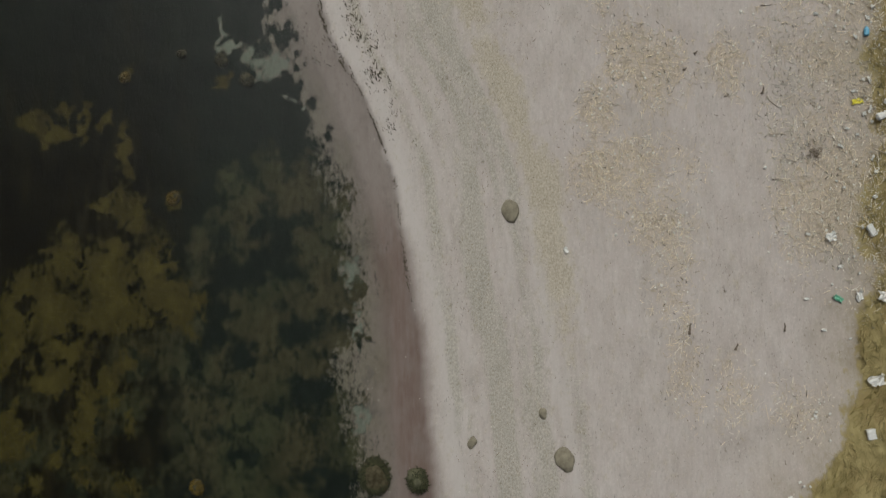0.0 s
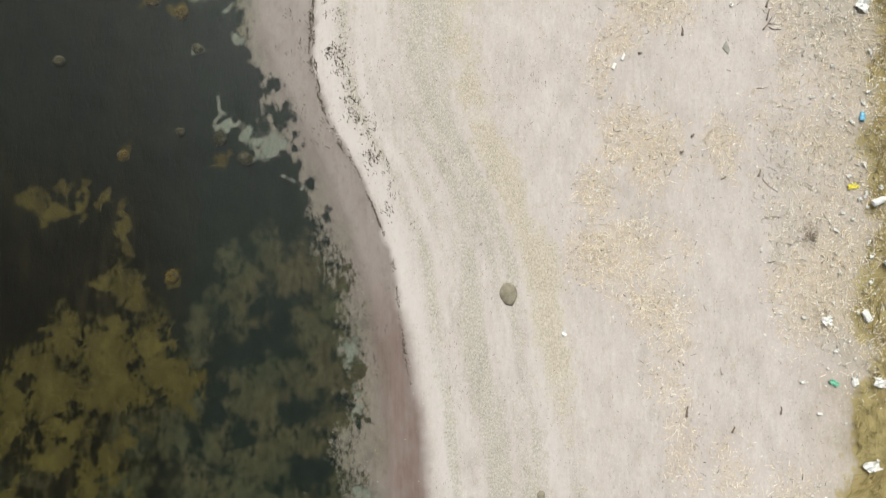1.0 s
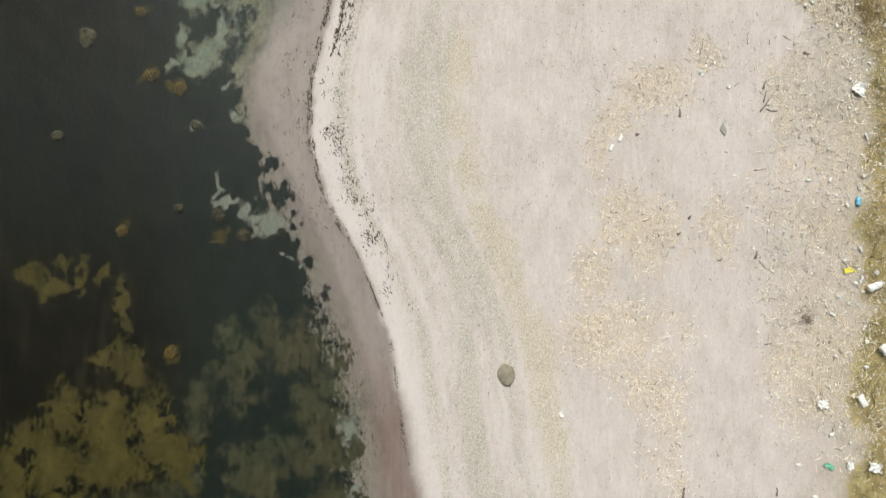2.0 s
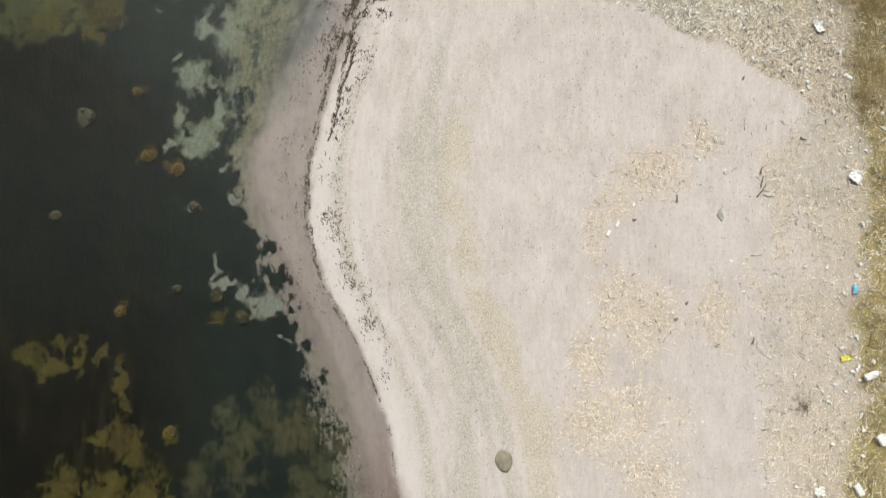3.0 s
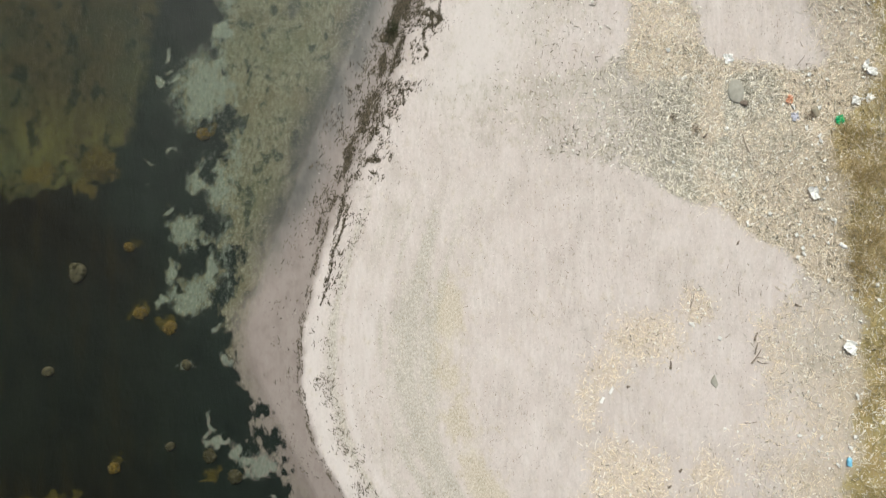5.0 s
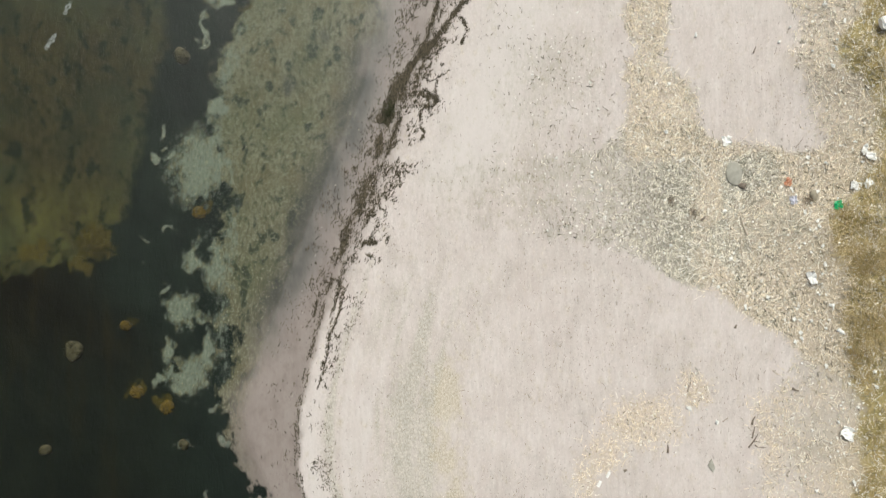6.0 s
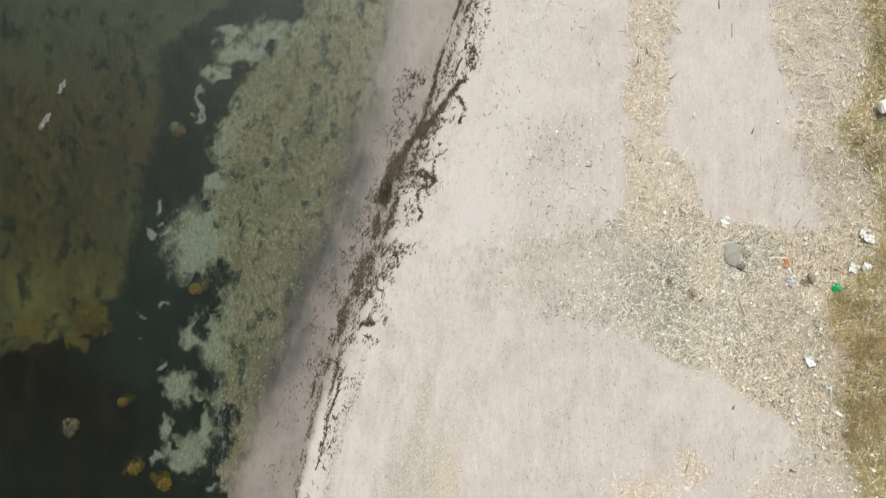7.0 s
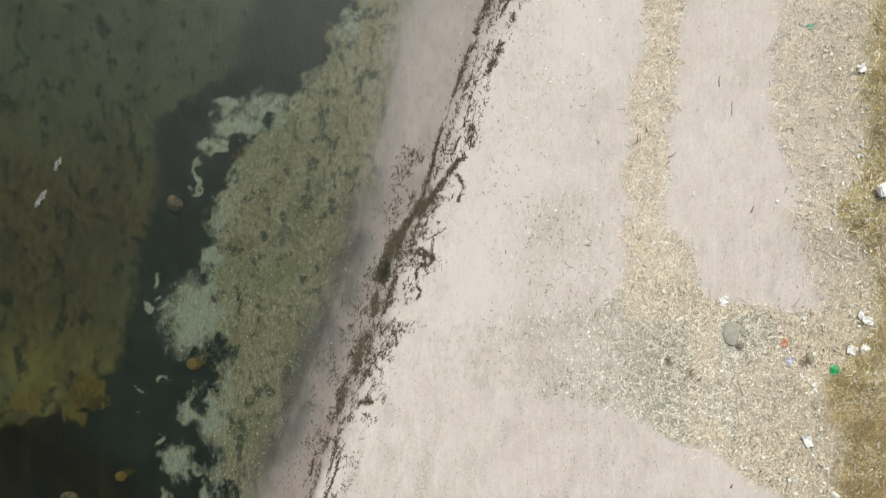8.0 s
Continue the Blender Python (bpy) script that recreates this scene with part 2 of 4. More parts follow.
    f["crest"] = np.clip(np.exp(-(((b - 0.2 - 0.24 * step(1.5, -0.5, y)) / 0.2) ** 2)) + 0.8 * step(0.62, 0.85, 1 - lines) * step(0.3, 0.6, b) * step(3.2, 2.4, b), 0, 1) * step(8.4, 5.6, y) + step(9.4, 10.2, y) * np.exp(-(((b - 1.5) / 0.8) ** 2))
    # straw: a belt along the bank, single patches, and a field round a bare plateau
    belt = step(-1.75, -0.95, g - 0.6 * (fbm(x, y, 1.3, 2, 71) - 0.5)) * np.clip(0.3 + 0.9 * fbm(x * 1.6, y * 0.7, 0.8, 3, 73), 0, 1) * step(-1.0, 0.7, y + 0.5 * g)
    lower = np.interp(x, [-0.5, 0.3, 1.4, 3.26, 4.75, 6.0, 6.6], [8.95, 9.05, 9.1, 8.65, 7.95, 7.2, 6.6])
    upper = np.interp(x, [-0.3, 1.4, 3.2, 3.7, 4.6, 4.8, 6.5, 7], [10.0, 10.2, 10.6, 11.0, 10.8, 10.42, 10.36, 10.6])
    field = step(-0.12, 0.15, wy - lower) * step(0.15, -0.12, wy - upper) * np.interp(x, [-0.6, 0.3, 2.4, 3.6, 4.6, 7], [0, 0.2, 0.34, 0.66, 1, 1])
    strip = step(0.42, 0.2, np.abs(wx - np.interp(y, [10, 11.6, 13.5, 15.6, 17], [4.0, 3.8, 3.75, 4.15, 4.6])) + 0.2 * (fbm(x, y, 0.55, 3, 74) - 0.5)) * step(10, 10.6, y) * 0.95
    strip = np.maximum(strip, step(0.1, -0.25, wx - np.interp(y, [10, 11.6, 12], [4.9, 4.45, 4.1])) * step(3.3, 3.6, wx) * step(10, 10.4, y) * step(12.2, 11.5, y))
    right = step(-0.1, 0.3, wx - np.interp(y, [10.2, 11.3, 12.5, 13.6, 15.6], [6.55, 6.2, 6.1, 5.75, 6.0])) * step(10, 10.4, y) * 0.85
    spots = (0.6 + 0.4 * step(-0.4, 1.0, y)) * step(0.12, 0.85, patches(wx, wy, STRAW_PATCHES)) * (0.25 + 0.65 * fbm(x, y, 0.6, 3, 77))
    bare = 1 - step(0.1, -0.2, wx - np.interp(y, [6.2, 7, 7.6, 8.2], [5.7, 6.1, 6.0, 4.9])) * step(6.1, 6.5, y) * step(0.1, -0.1, wy - lower)
    f["field"] = np.clip(field, 0, 1)
    f["straw"] = np.clip(np.maximum.reduce([belt * bare * step(10.4, 10.0, y), field, strip, right, spots * (b > 2)]), 0, 1)
    f["cream"] = np.clip(np.maximum.reduce([strip, 1.3 * spots * (b > 2), field * step(4.2, 4.8, x) * np.clip(step(0.4, 0.65, fbm(x, y, 1.1, 3, 78)) + 0.5 * step(5.6, 6.4, x), 0, 1), 0.8 * right, np.clip(0.25 + 1.3 * fbm(x, y, 0.9, 2, 76), 0, 1) * belt * bare * step(10.4, 10.0, y)]), 0, 1)
    f["fine"] = np.clip(field * step(4.2, 2.4, x) + 0.5 * step(9, 11, y) * step(0.6, 1.2, b) * step(3.4, 2.6, x) * fbm(x, y, 0.9, 3, 79), 0, 1)
    f["grass"] = np.clip(0.5 + (g + 0.2 * (fbm(x, y, 0.5, 3, 81) - 0.5)) * 2.5, 0, 1)
    f["earth"] = step(-1.1, 0.1, g + 0.6 * (fbm(x, y, 0.9, 3, 87) - 0.5)) * (0.25 + 0.75 * fbm(x, y, 0.5, 3, 89))
    f["flush"] = step(1.8, 0.2, y) * step(-0.75, -0.3, x - curve(y, BERM)) * f["wet"]
    return f


# ---- materials ----
class Graph:
    """Short hands for building a node material."""

    def __init__(self, name):
        self.material = bpy.data.materials.new(name)
        self.material.use_nodes = True
        self.tree = self.material.node_tree
        self.shader = self.tree.nodes["Principled BSDF"]
        self.place = self.tree.nodes.new("ShaderNodeTexCoord").outputs["Object"]

    def put(self, socket, value):
        if isinstance(value, bpy.types.NodeSocket):
            self.tree.links.new(value, socket)
        elif isinstance(value, tuple) and len(value) == 3 and socket.type == "RGBA":
            socket.default_value = (*value, 1)
        else:
            socket.default_value = value

    def attr(self, name):
        n = self.tree.nodes.new("ShaderNodeAttribute")
        n.attribute_name = name
        return n.outputs["Fac"]

    def noise(self, scale, detail=3.0, stretch=(1, 1, 1), rough=0.55):
        m = self.tree.nodes.new("ShaderNodeMapping")
        m.inputs["Scale"].default_value = stretch
        self.put(m.inputs["Vector"], self.place)
        n = self.tree.nodes.new("ShaderNodeTexNoise")
        self.put(n.inputs["Vector"], m.outputs[0])
        for key, value in (("Scale", scale), ("Detail", detail), ("Roughness", rough)):
            n.inputs[key].default_value = value
        return self.stretch(n.outputs["Fac"])

    def stretch(self, v):
        n = self.tree.nodes.new("ShaderNodeMapRange")
        for key, value in (("Value", v), ("From Min", 0.28), ("From Max", 0.72)):
            self.put(n.inputs[key], value)
        return n.outputs[0]

    def calc(self, op, a, b=0.0):
        n = self.tree.nodes.new("ShaderNodeMath")
        n.operation = op
        self.put(n.inputs[0], a)
        self.put(n.inputs[1], b)
        return n.outputs[0]

    def ramp(self, v, lo, hi, out_lo=0.0, out_hi=1.0):
        n = self.tree.nodes.new("ShaderNodeMapRange")
        n.interpolation_type = "SMOOTHSTEP"
        for key, value in (("Value", v), ("From Min", lo), ("From Max", hi), ("To Min", out_lo), ("To Max", out_hi)):
            self.put(n.inputs[key], value)
        return n.outputs[0]

    def mix(self, fac, a, b):
        n = self.tree.nodes.new("ShaderNodeMix")
        n.data_type = "RGBA"
        self.put(n.inputs[0], fac)
        self.put(n.inputs[6], a)
        self.put(n.inputs[7], b)
        return n.outputs[2]

    def rim(self, field, noise, amp, soft):
        """A ragged-edged mask out of a soft field."""
        v = self.calc("ADD", field, self.calc("MULTIPLY", self.calc("SUBTRACT", noise, 0.5), amp))
        return self.ramp(v, 0.5 - soft, 0.5 + soft)

    def bump(self, heightmap, distance, strength=1.0):
        n = self.tree.nodes.new("ShaderNodeBump")
        n.inputs["Distance"].default_value, n.inputs["Strength"].default_value = distance, strength
        self.put(n.inputs["Height"], heightmap)
        self.put(self.shader.inputs["Normal"], n.outputs[0])

    def done(self, color, rough):
        self.put(self.shader.inputs["Base Color"], color)
        self.put(self.shader.inputs["Roughness"], rough)
        return self.material


def ground_material():
    g = Graph("beach_and_sea_bed")
    big, mid = g.noise(0.8, 3), g.noise(2.6, 5, (1, 0.6, 1))
    small, grain = g.noise(9, 5, (1, 0.6, 1), 0.65), g.noise(24, 4, (1, 0.4, 1), 0.7)
    streak = g.noise(16, 4, (1, 0.12, 1), 0.65)
    fine = g.noise(46, 2, (1, 0.6, 1), 0.6)
    speck = g.calc("MULTIPLY", g.ramp(g.noise(34, 2, (1, 0.4, 1)), 0.82, 0.95), g.ramp(mid, 0.3, 0.8))
    # dry sand, shell grit and fine gravel
    col = g.mix(big, (0.51, 0.438, 0.4), (0.585, 0.515, 0.48))
    col = g.mix(g.calc("MULTIPLY", g.ramp(mid, 0.1, 1.0), 0.55), col, (0.44, 0.378, 0.335))
    col = g.mix(g.calc("MULTIPLY", g.calc("MULTIPLY", streak, g.noise(6, 4, (1, 0.4, 1))), 0.8), col, (0.66, 0.61, 0.57))
    col = g.mix(g.calc("MULTIPLY", g.ramp(grain, 0.35, 0.95), 0.36), col, (0.36, 0.32, 0.285))
    col = g.mix(g.calc("MULTIPLY", g.ramp(fine, 0.6, 1.0), 0.4), col, (0.72, 0.67, 0.62))
    col = g.mix(g.calc("MULTIPLY", g.attr("crest"), g.calc("MULTIPLY", g.calc("ADD", small, 0.5), 0.7)), col, (0.6, 0.55, 0.515))
    grit = g.mix(fine, (0.27, 0.248, 0.195), (0.6, 0.555, 0.475))
    col = g.mix(g.calc("MULTIPLY", g.rim(g.attr("gravel"), small, 0.7, 0.45), 0.72), col, grit)
    warm = g.mix(fine, (0.33, 0.28, 0.19), (0.64, 0.57, 0.45))
    col = g.mix(g.calc("MULTIPLY", g.rim(g.attr("warm"), small, 0.8, 0.4), 0.75), col, warm)
    col = g.mix(g.calc("MULTIPLY", g.rim(g.attr("fine"), small, 0.8, 0.5), g.ramp(grain, 0.2, 0.8, 0.15, 0.75)), col, (0.36, 0.335, 0.25))
    litter = g.mix(fine, (0.075, 0.067, 0.048), (0.52, 0.465, 0.375))
    col = g.mix(g.calc("MULTIPLY", g.rim(g.attr("straw"), small, 0.8, 0.4), g.ramp(g.attr("field"), 0, 1, 0.22, 0.85)), col, litter)
    tint = g.mix(g.ramp(g.noise(1.6, 4), 0.3, 0.7), (0.22, 0.22, 0.175), (0.5, 0.455, 0.35))
    col = g.mix(g.calc("MULTIPLY", g.rim(g.attr("straw"), small, 0.6, 0.5), g.calc("MULTIPLY", g.ramp(g.noise(24, 4), 0.3, 0.9, 0.0, 0.75), g.ramp(g.attr("field"), 0, 1, 0.4, 1.0))), col, tint)
    col = g.mix(g.calc("MULTIPLY", g.rim(g.attr("cream"), small, 0.9, 0.5), 0.6), col, g.mix(fine, (0.42, 0.335, 0.25), (0.78, 0.65, 0.52)))
    col = g.mix(g.calc("MULTIPLY", speck, 0.65), col, (0.19, 0.165, 0.13))
    col = g.mix(g.calc("MULTIPLY", g.attr("earth"), g.ramp(small, 0.0, 0.9, 0.8, 0.25)), col, (0.32, 0.262, 0.16))
    turf = g.mix(small, (0.2, 0.165, 0.062), (0.46, 0.375, 0.175))
    turf = g.mix(g.ramp(mid, 0.35, 0.9, 0, 0.7), turf, (0.34, 0.25, 0.11))
    col = g.mix(g.rim(g.attr("grass"), small, 0.6, 0.2), col, turf)
    # wet sand between the water and the berm
    wet = g.mix(mid, (0.205, 0.168, 0.146), (0.3, 0.255, 0.226))
    wet = g.mix(g.ramp(small, 0.4, 1.0, 0, 0.5), wet, (0.17, 0.135, 0.115))
    wet = g.mix(g.calc("MULTIPLY", g.attr("soaked"), g.ramp(mid, 0.0, 0.6, 0.35, 0.9)), wet, (0.14, 0.132, 0.121))
    wet = g.mix(g.calc("MULTIPLY", g.attr("flush"), g.ramp(mid, 0.0, 0.6, 0.3, 0.95)), wet, (0.165, 0.11, 0.088))
    wet = g.mix(g.calc("MULTIPLY", streak, 0.3), wet, (0.32, 0.275, 0.25))
    wet = g.mix(g.calc("MULTIPLY", speck, 0.4), wet, (0.1, 0.08, 0.07))
    col = g.mix(g.attr("wet"), col, wet)
    # the sea bed: shingle with algae, dark weed, brown algae, yellow wrack, bare sand
    pebble = g.mix(grain, (0.07, 0.067, 0.04), (0.205, 0.192, 0.13))
    pebble = g.mix(g.ramp(fine, 0.75, 1.0, 0, 0.8), pebble, (0.38, 0.38, 0.28))
    pebble = g.mix(g.ramp(small, 0.5, 0.9, 0, 0.8), pebble, (0.05, 0.058, 0.034))
    pebble = g.mix(g.ramp(mid, 0.35, 1.0, 0, 0.6), pebble, (0.105, 0.086, 0.045))
    pebble = g.mix(g.ramp(big, 0.4, 0.9, 0, 0.45), pebble, (0.075, 0.083, 0.042))
    pebble = g.mix(g.ramp(g.noise(4.2, 3, (1, 0.7, 1)), 0.56, 0.85, 0, 0.9), pebble, (0.032, 0.04, 0.026))
    col = g.mix(g.rim(g.attr("shoal"), mid, 0.4, 0.5), col, pebble)
    col = g.mix(g.calc("MULTIPLY", g.attr("shore_dark"), g.ramp(mid, 0.0, 0.8, 0.4, 0.85)), col, (0.055, 0.055, 0.05))
    under = g.rim(g.attr("dark"), g.noise(13, 4, (1, 0.6, 1), 0.7), 0.5, 0.17)
    # the second pair is brown weed, dimmed in colour for missing sky haze
    weed = g.mix(g.attr("haze_loss"), g.mix(mid, (0.0085, 0.012, 0.009), (0.015, 0.0205, 0.0155)), g.mix(mid, (0.0036, 0.0029, 0.0008), (0.0092, 0.0074, 0.0024)))
    weed = g.mix(g.calc("MULTIPLY", g.attr("haze_loss"), g.ramp(g.noise(3.4, 4, (1, 0.16, 1), 0.65), 0.45, 0.95, 0, 0.7)), weed, (0.026, 0.02, 0.008))
    brown = g.mix(small, (0.021, 0.0185, 0.0075), (0.062, 0.052, 0.022))
    brown = g.mix(g.calc("MULTIPLY", g.attr("olive"), g.ramp(mid, 0.1, 0.8, 0.2, 0.9)), brown, (0.086, 0.078, 0.024))
    brown = g.mix(g.calc("MULTIPLY", g.attr("dun"), 0.75), brown, g.mix(small, (0.042, 0.037, 0.019), (0.09, 0.079, 0.045)))
    # grey-green tint painted on for reflected sky
    brown = g.mix(g.calc("MULTIPLY", g.attr("sky_haze"), 0.6), brown, (0.04, 0.058, 0.04))
    brown = g.mix(g.ramp(big, 0.3, 0.9, 0, 0.5), brown, (0.05, 0.062, 0.032))
    brown = g.mix(g.ramp(g.noise(1.5, 4, (1, 0.6, 1)), 0.3, 1.0, 0, 0.6), brown, (0.022, 0.026, 0.014))
    brown = g.mix(g.ramp(g.noise(4.0, 3, (1, 0.7, 1)), 0.6, 0.85, 0, 0.8), brown, (0.011, 0.015, 0.01))
    weed = g.mix(g.rim(g.attr("algae"), small, 0.4, 0.3), weed, brown)
    gold = g.mix(mid, (0.034, 0.027, 0.0065), (0.098, 0.077, 0.019))
    gold = g.mix(g.ramp(g.noise(2.2, 4, (0.8, 1, 1)), 0.5, 0.9, 0, 0.5), gold, (0.04, 0.031, 0.012))
    weed = g.mix(g.rim(g.attr("yellow"), g.noise(14, 4, (1, 0.5, 1), 0.7), 0.5, 0.2), weed, gold)
    col = g.mix(under, col, weed)
    pool = g.mix(grain, (0.12, 0.133, 0.108), (0.24, 0.262, 0.22))
    col = g.mix(g.calc("MULTIPLY", g.rim(g.attr("pale"), g.noise(13, 4, (1, 0.6, 1), 0.7), 0.6, 0.24), 0.8), col, pool)
    g.bump(g.calc("ADD", g.calc("MULTIPLY", small, 0.6), g.calc("MULTIPLY", grain, 0.4)), 0.01, 0.5)
    g.put(g.shader.inputs["Specular IOR Level"], g.ramp(g.attr("sunk"), 0, 1, 0.4, 0.03))
    return g.done(col, g.ramp(g.attr("wet"), 0, 1, 0.92, 0.55))


def varied(name, dark, light, rough=0.8, scale=40.0, spread=0.6, gloss=0.4, patch=None):
    """Two-colour material that differs from piece to piece and along each piece; patch: a third colour in drifts."""
    g = Graph(name)
    per = g.tree.nodes.new("ShaderNodeNewGeometry").outputs["Random Per Island"]
    fac = g.calc("ADD", g.calc("MULTIPLY", per, spread), g.calc("MULTIPLY", g.noise(scale, 3), 1 - spread))
    g.bump(g.noise(scale * 2, 3), 0.003, 0.5)
    g.shader.inputs["Specular IOR Level"].default_value = gloss
    col = g.mix(fac, dark, light)
    if patch:
        col = g.mix(g.ramp(g.noise(1.7, 4), 0.4, 0.8, 0, 0.85), col, patch)
    return g.done(col, rough)


def water_material():
    g = Graph("clear_sea_water")
    nodes, links = g.tree.nodes, g.tree.links
    clear, gloss = nodes.new("ShaderNodeBsdfTransparent"), nodes.new("ShaderNodeBsdfGlossy")
    links.new(g.mix(g.ramp(g.attr("depth"), 0.0, 0.45), (0.99, 0.99, 0.985), (0.86, 0.89, 0.84)), clear.inputs[0])
    gloss.inputs["Roughness"].default_value = 0.45
    facing, both = nodes.new("ShaderNodeLayerWeight"), nodes.new("ShaderNodeMixShader")
    facing.inputs["Blend"].default_value = 0.5
    ripple = nodes.new("ShaderNodeBump")
    ripple.inputs["Distance"].default_value, ripple.inputs["Strength"].default_value = 0.02, 0.3
    g.put(ripple.inputs["Height"], g.noise(3.5, 3, (1, 0.5, 1)))
    for socket in (gloss.inputs["Normal"], facing.inputs["Normal"]):
        links.new(ripple.outputs[0], socket)
    mirror = g.calc("ADD", g.calc("MULTIPLY", g.calc("POWER", facing.outputs["Facing"], 5.0), 0.98), 0.02)
    links.new(mirror, both.inputs[0])
    links.new(clear.outputs[0], both.inputs[1])
    links.new(gloss.outputs[0], both.inputs[2])
    links.new(both.outputs[0], nodes["Material Output"].inputs["Surface"])
    nodes.remove(g.shader)
    return g.material


GROUND, WATER = ground_material(), water_material()
STRAW = varied("dry_reed_straw", (0.14, 0.13, 0.092), (0.95, 0.88, 0.72), spread=0.95)
CREAM = varied("cream_straw", (0.42, 0.345, 0.23), (0.96, 0.84, 0.645), spread=0.95)
STEM = varied("pale_reed_stem", (0.66, 0.59, 0.47), (0.97, 0.93, 0.84), spread=0.85)
SHELL = varied("white_shell", (0.6, 0.56, 0.48), (0.9, 0.88, 0.83), 0.6)
PALE_GRIT = varied("shell_and_gravel", (0.3, 0.27, 0.2), (0.85, 0.8, 0.7))
WRACK = varied("dried_brown_wrack", (0.022, 0.018, 0.009), (0.14, 0.115, 0.075), spread=0.8)
GRASS = varied("sunburnt_grass", (0.22, 0.18, 0.07), (0.56, 0.46, 0.22), spread=0.8, patch=(0.29, 0.235, 0.08))
HAY = varied("dead_tussock_grass", (0.32, 0.25, 0.11), (0.78, 0.63, 0.35), spread=0.8, patch=(0.43, 0.32, 0.14))
GOLD = varied("golden_brown_seaweed", (0.04, 0.032, 0.007), (0.13, 0.1, 0.024), gloss=0.04)
ALGAE = varied("olive_brown_algae", (0.025, 0.022, 0.01), (0.066, 0.058, 0.027), gloss=0.04)
SHINGLE = varied("algae_covered_shingle", (0.055, 0.055, 0.03), (0.31, 0.3, 0.215), spread=0.85, gloss=0.04)
AMBER = varied("amber_seaweed", (0.075, 0.048, 0.008), (0.24, 0.16, 0.035), gloss=0.04)
FRINGE = varied("wet_green_weed", (0.02, 0.022, 0.008), (0.085, 0.088, 0.038))
MOSSY = varied("weedy_dark_stone", (0.03, 0.035, 0.015), (0.16, 0.15, 0.09), scale=9, spread=0.1)
OLIVE_STONE = varied("olive_grey_stone", (0.19, 0.165, 0.115), (0.34, 0.3, 0.22), scale=14, spread=0.1)
SUNK_STONE = varied("sunken_brown_stone", (0.04, 0.034, 0.017), (0.125, 0.107, 0.068), scale=12, spread=0.1, gloss=0.04)
GREY_STONE = varied("grey_stone", (0.27, 0.255, 0.21), (0.39, 0.372, 0.315), scale=12, spread=0.1)
DARK_WOOD = varied("dark_driftwood", (0.08, 0.064, 0.048), (0.28, 0.225, 0.175), scale=30, spread=0.2)
MULCH = varied("rotted_reed_bits", (0.05, 0.045, 0.032), (0.36, 0.32, 0.24), spread=0.85)
BROWN_STEM = varied("brown_dry_stems", (0.12, 0.09, 0.06), (0.34, 0.27, 0.19))
PALE_WOOD = varied("bleached_driftwood", (0.4, 0.33, 0.25), (0.62, 0.54, 0.44), scale=30, spread=0.2)
WHITE = varied("weathered_white_plastic", (0.7, 0.68, 0.63), (0.86, 0.85, 0.82), 0.45, 25, 0.2)
BLUE = varied("blue_plastic", (0.12, 0.4, 0.6), (0.25, 0.55, 0.75), 0.4, 25, 0.1)
YELLOW = varied("yellow_plastic", (0.7, 0.6, 0.03), (0.85, 0.75, 0.1), 0.4, 25, 0.1)
GREEN = varied("green_plastic", (0.02, 0.35, 0.12), (0.06, 0.5, 0.2), 0.4, 25, 0.1)
PALE_GREEN = varied("faded_green_plastic", (0.1, 0.38, 0.24), (0.3, 0.6, 0.42), 0.4, 25, 0.1)
ORANGE = varied("orange_red_plastic", (0.45, 0.16, 0.08), (0.6, 0.33, 0.2), 0.4, 25, 0.1)
LILAC = varied("faded_lilac_plastic", (0.42, 0.42, 0.5), (0.58, 0.57, 0.62), 0.4, 25, 0.1)
# pale colour that imitates light glinting on the water
GLINT = varied("pale_water_glint", (0.08, 0.085, 0.075), (0.3, 0.31, 0.28), 0.7, 60, 0.1)


# ---- mesh helpers ----
def mesh_of(name, verts, quads, tris, material, smooth=False):
    me = bpy.data.meshes.new(name)
    loops = np.concatenate([quads.ravel(), tris.ravel()]).astype(np.int32)
    starts = np.concatenate([np.arange(len(quads)) * 4, len(quads) * 4 + np.arange(len(tris)) * 3]).astype(np.int32)
    me.vertices.add(len(verts))
    me.vertices.foreach_set("co", np.ascontiguousarray(verts, dtype=np.float32).ravel())
    me.loops.add(len(loops))
    me.loops.foreach_set("vertex_index", loops)
    me.polygons.add(len(starts))
    me.polygons.foreach_set("loop_start", starts)
    me.polygons.foreach_set("use_smooth", np.full(len(starts), smooth, dtype=bool))
    me.materials.append(material)
    me.update(calc_edges=True)
    me.validate()
    return me


NO_QUADS, NO_TRIS = np.zeros((0, 4), int), np.zeros((0, 3), int)


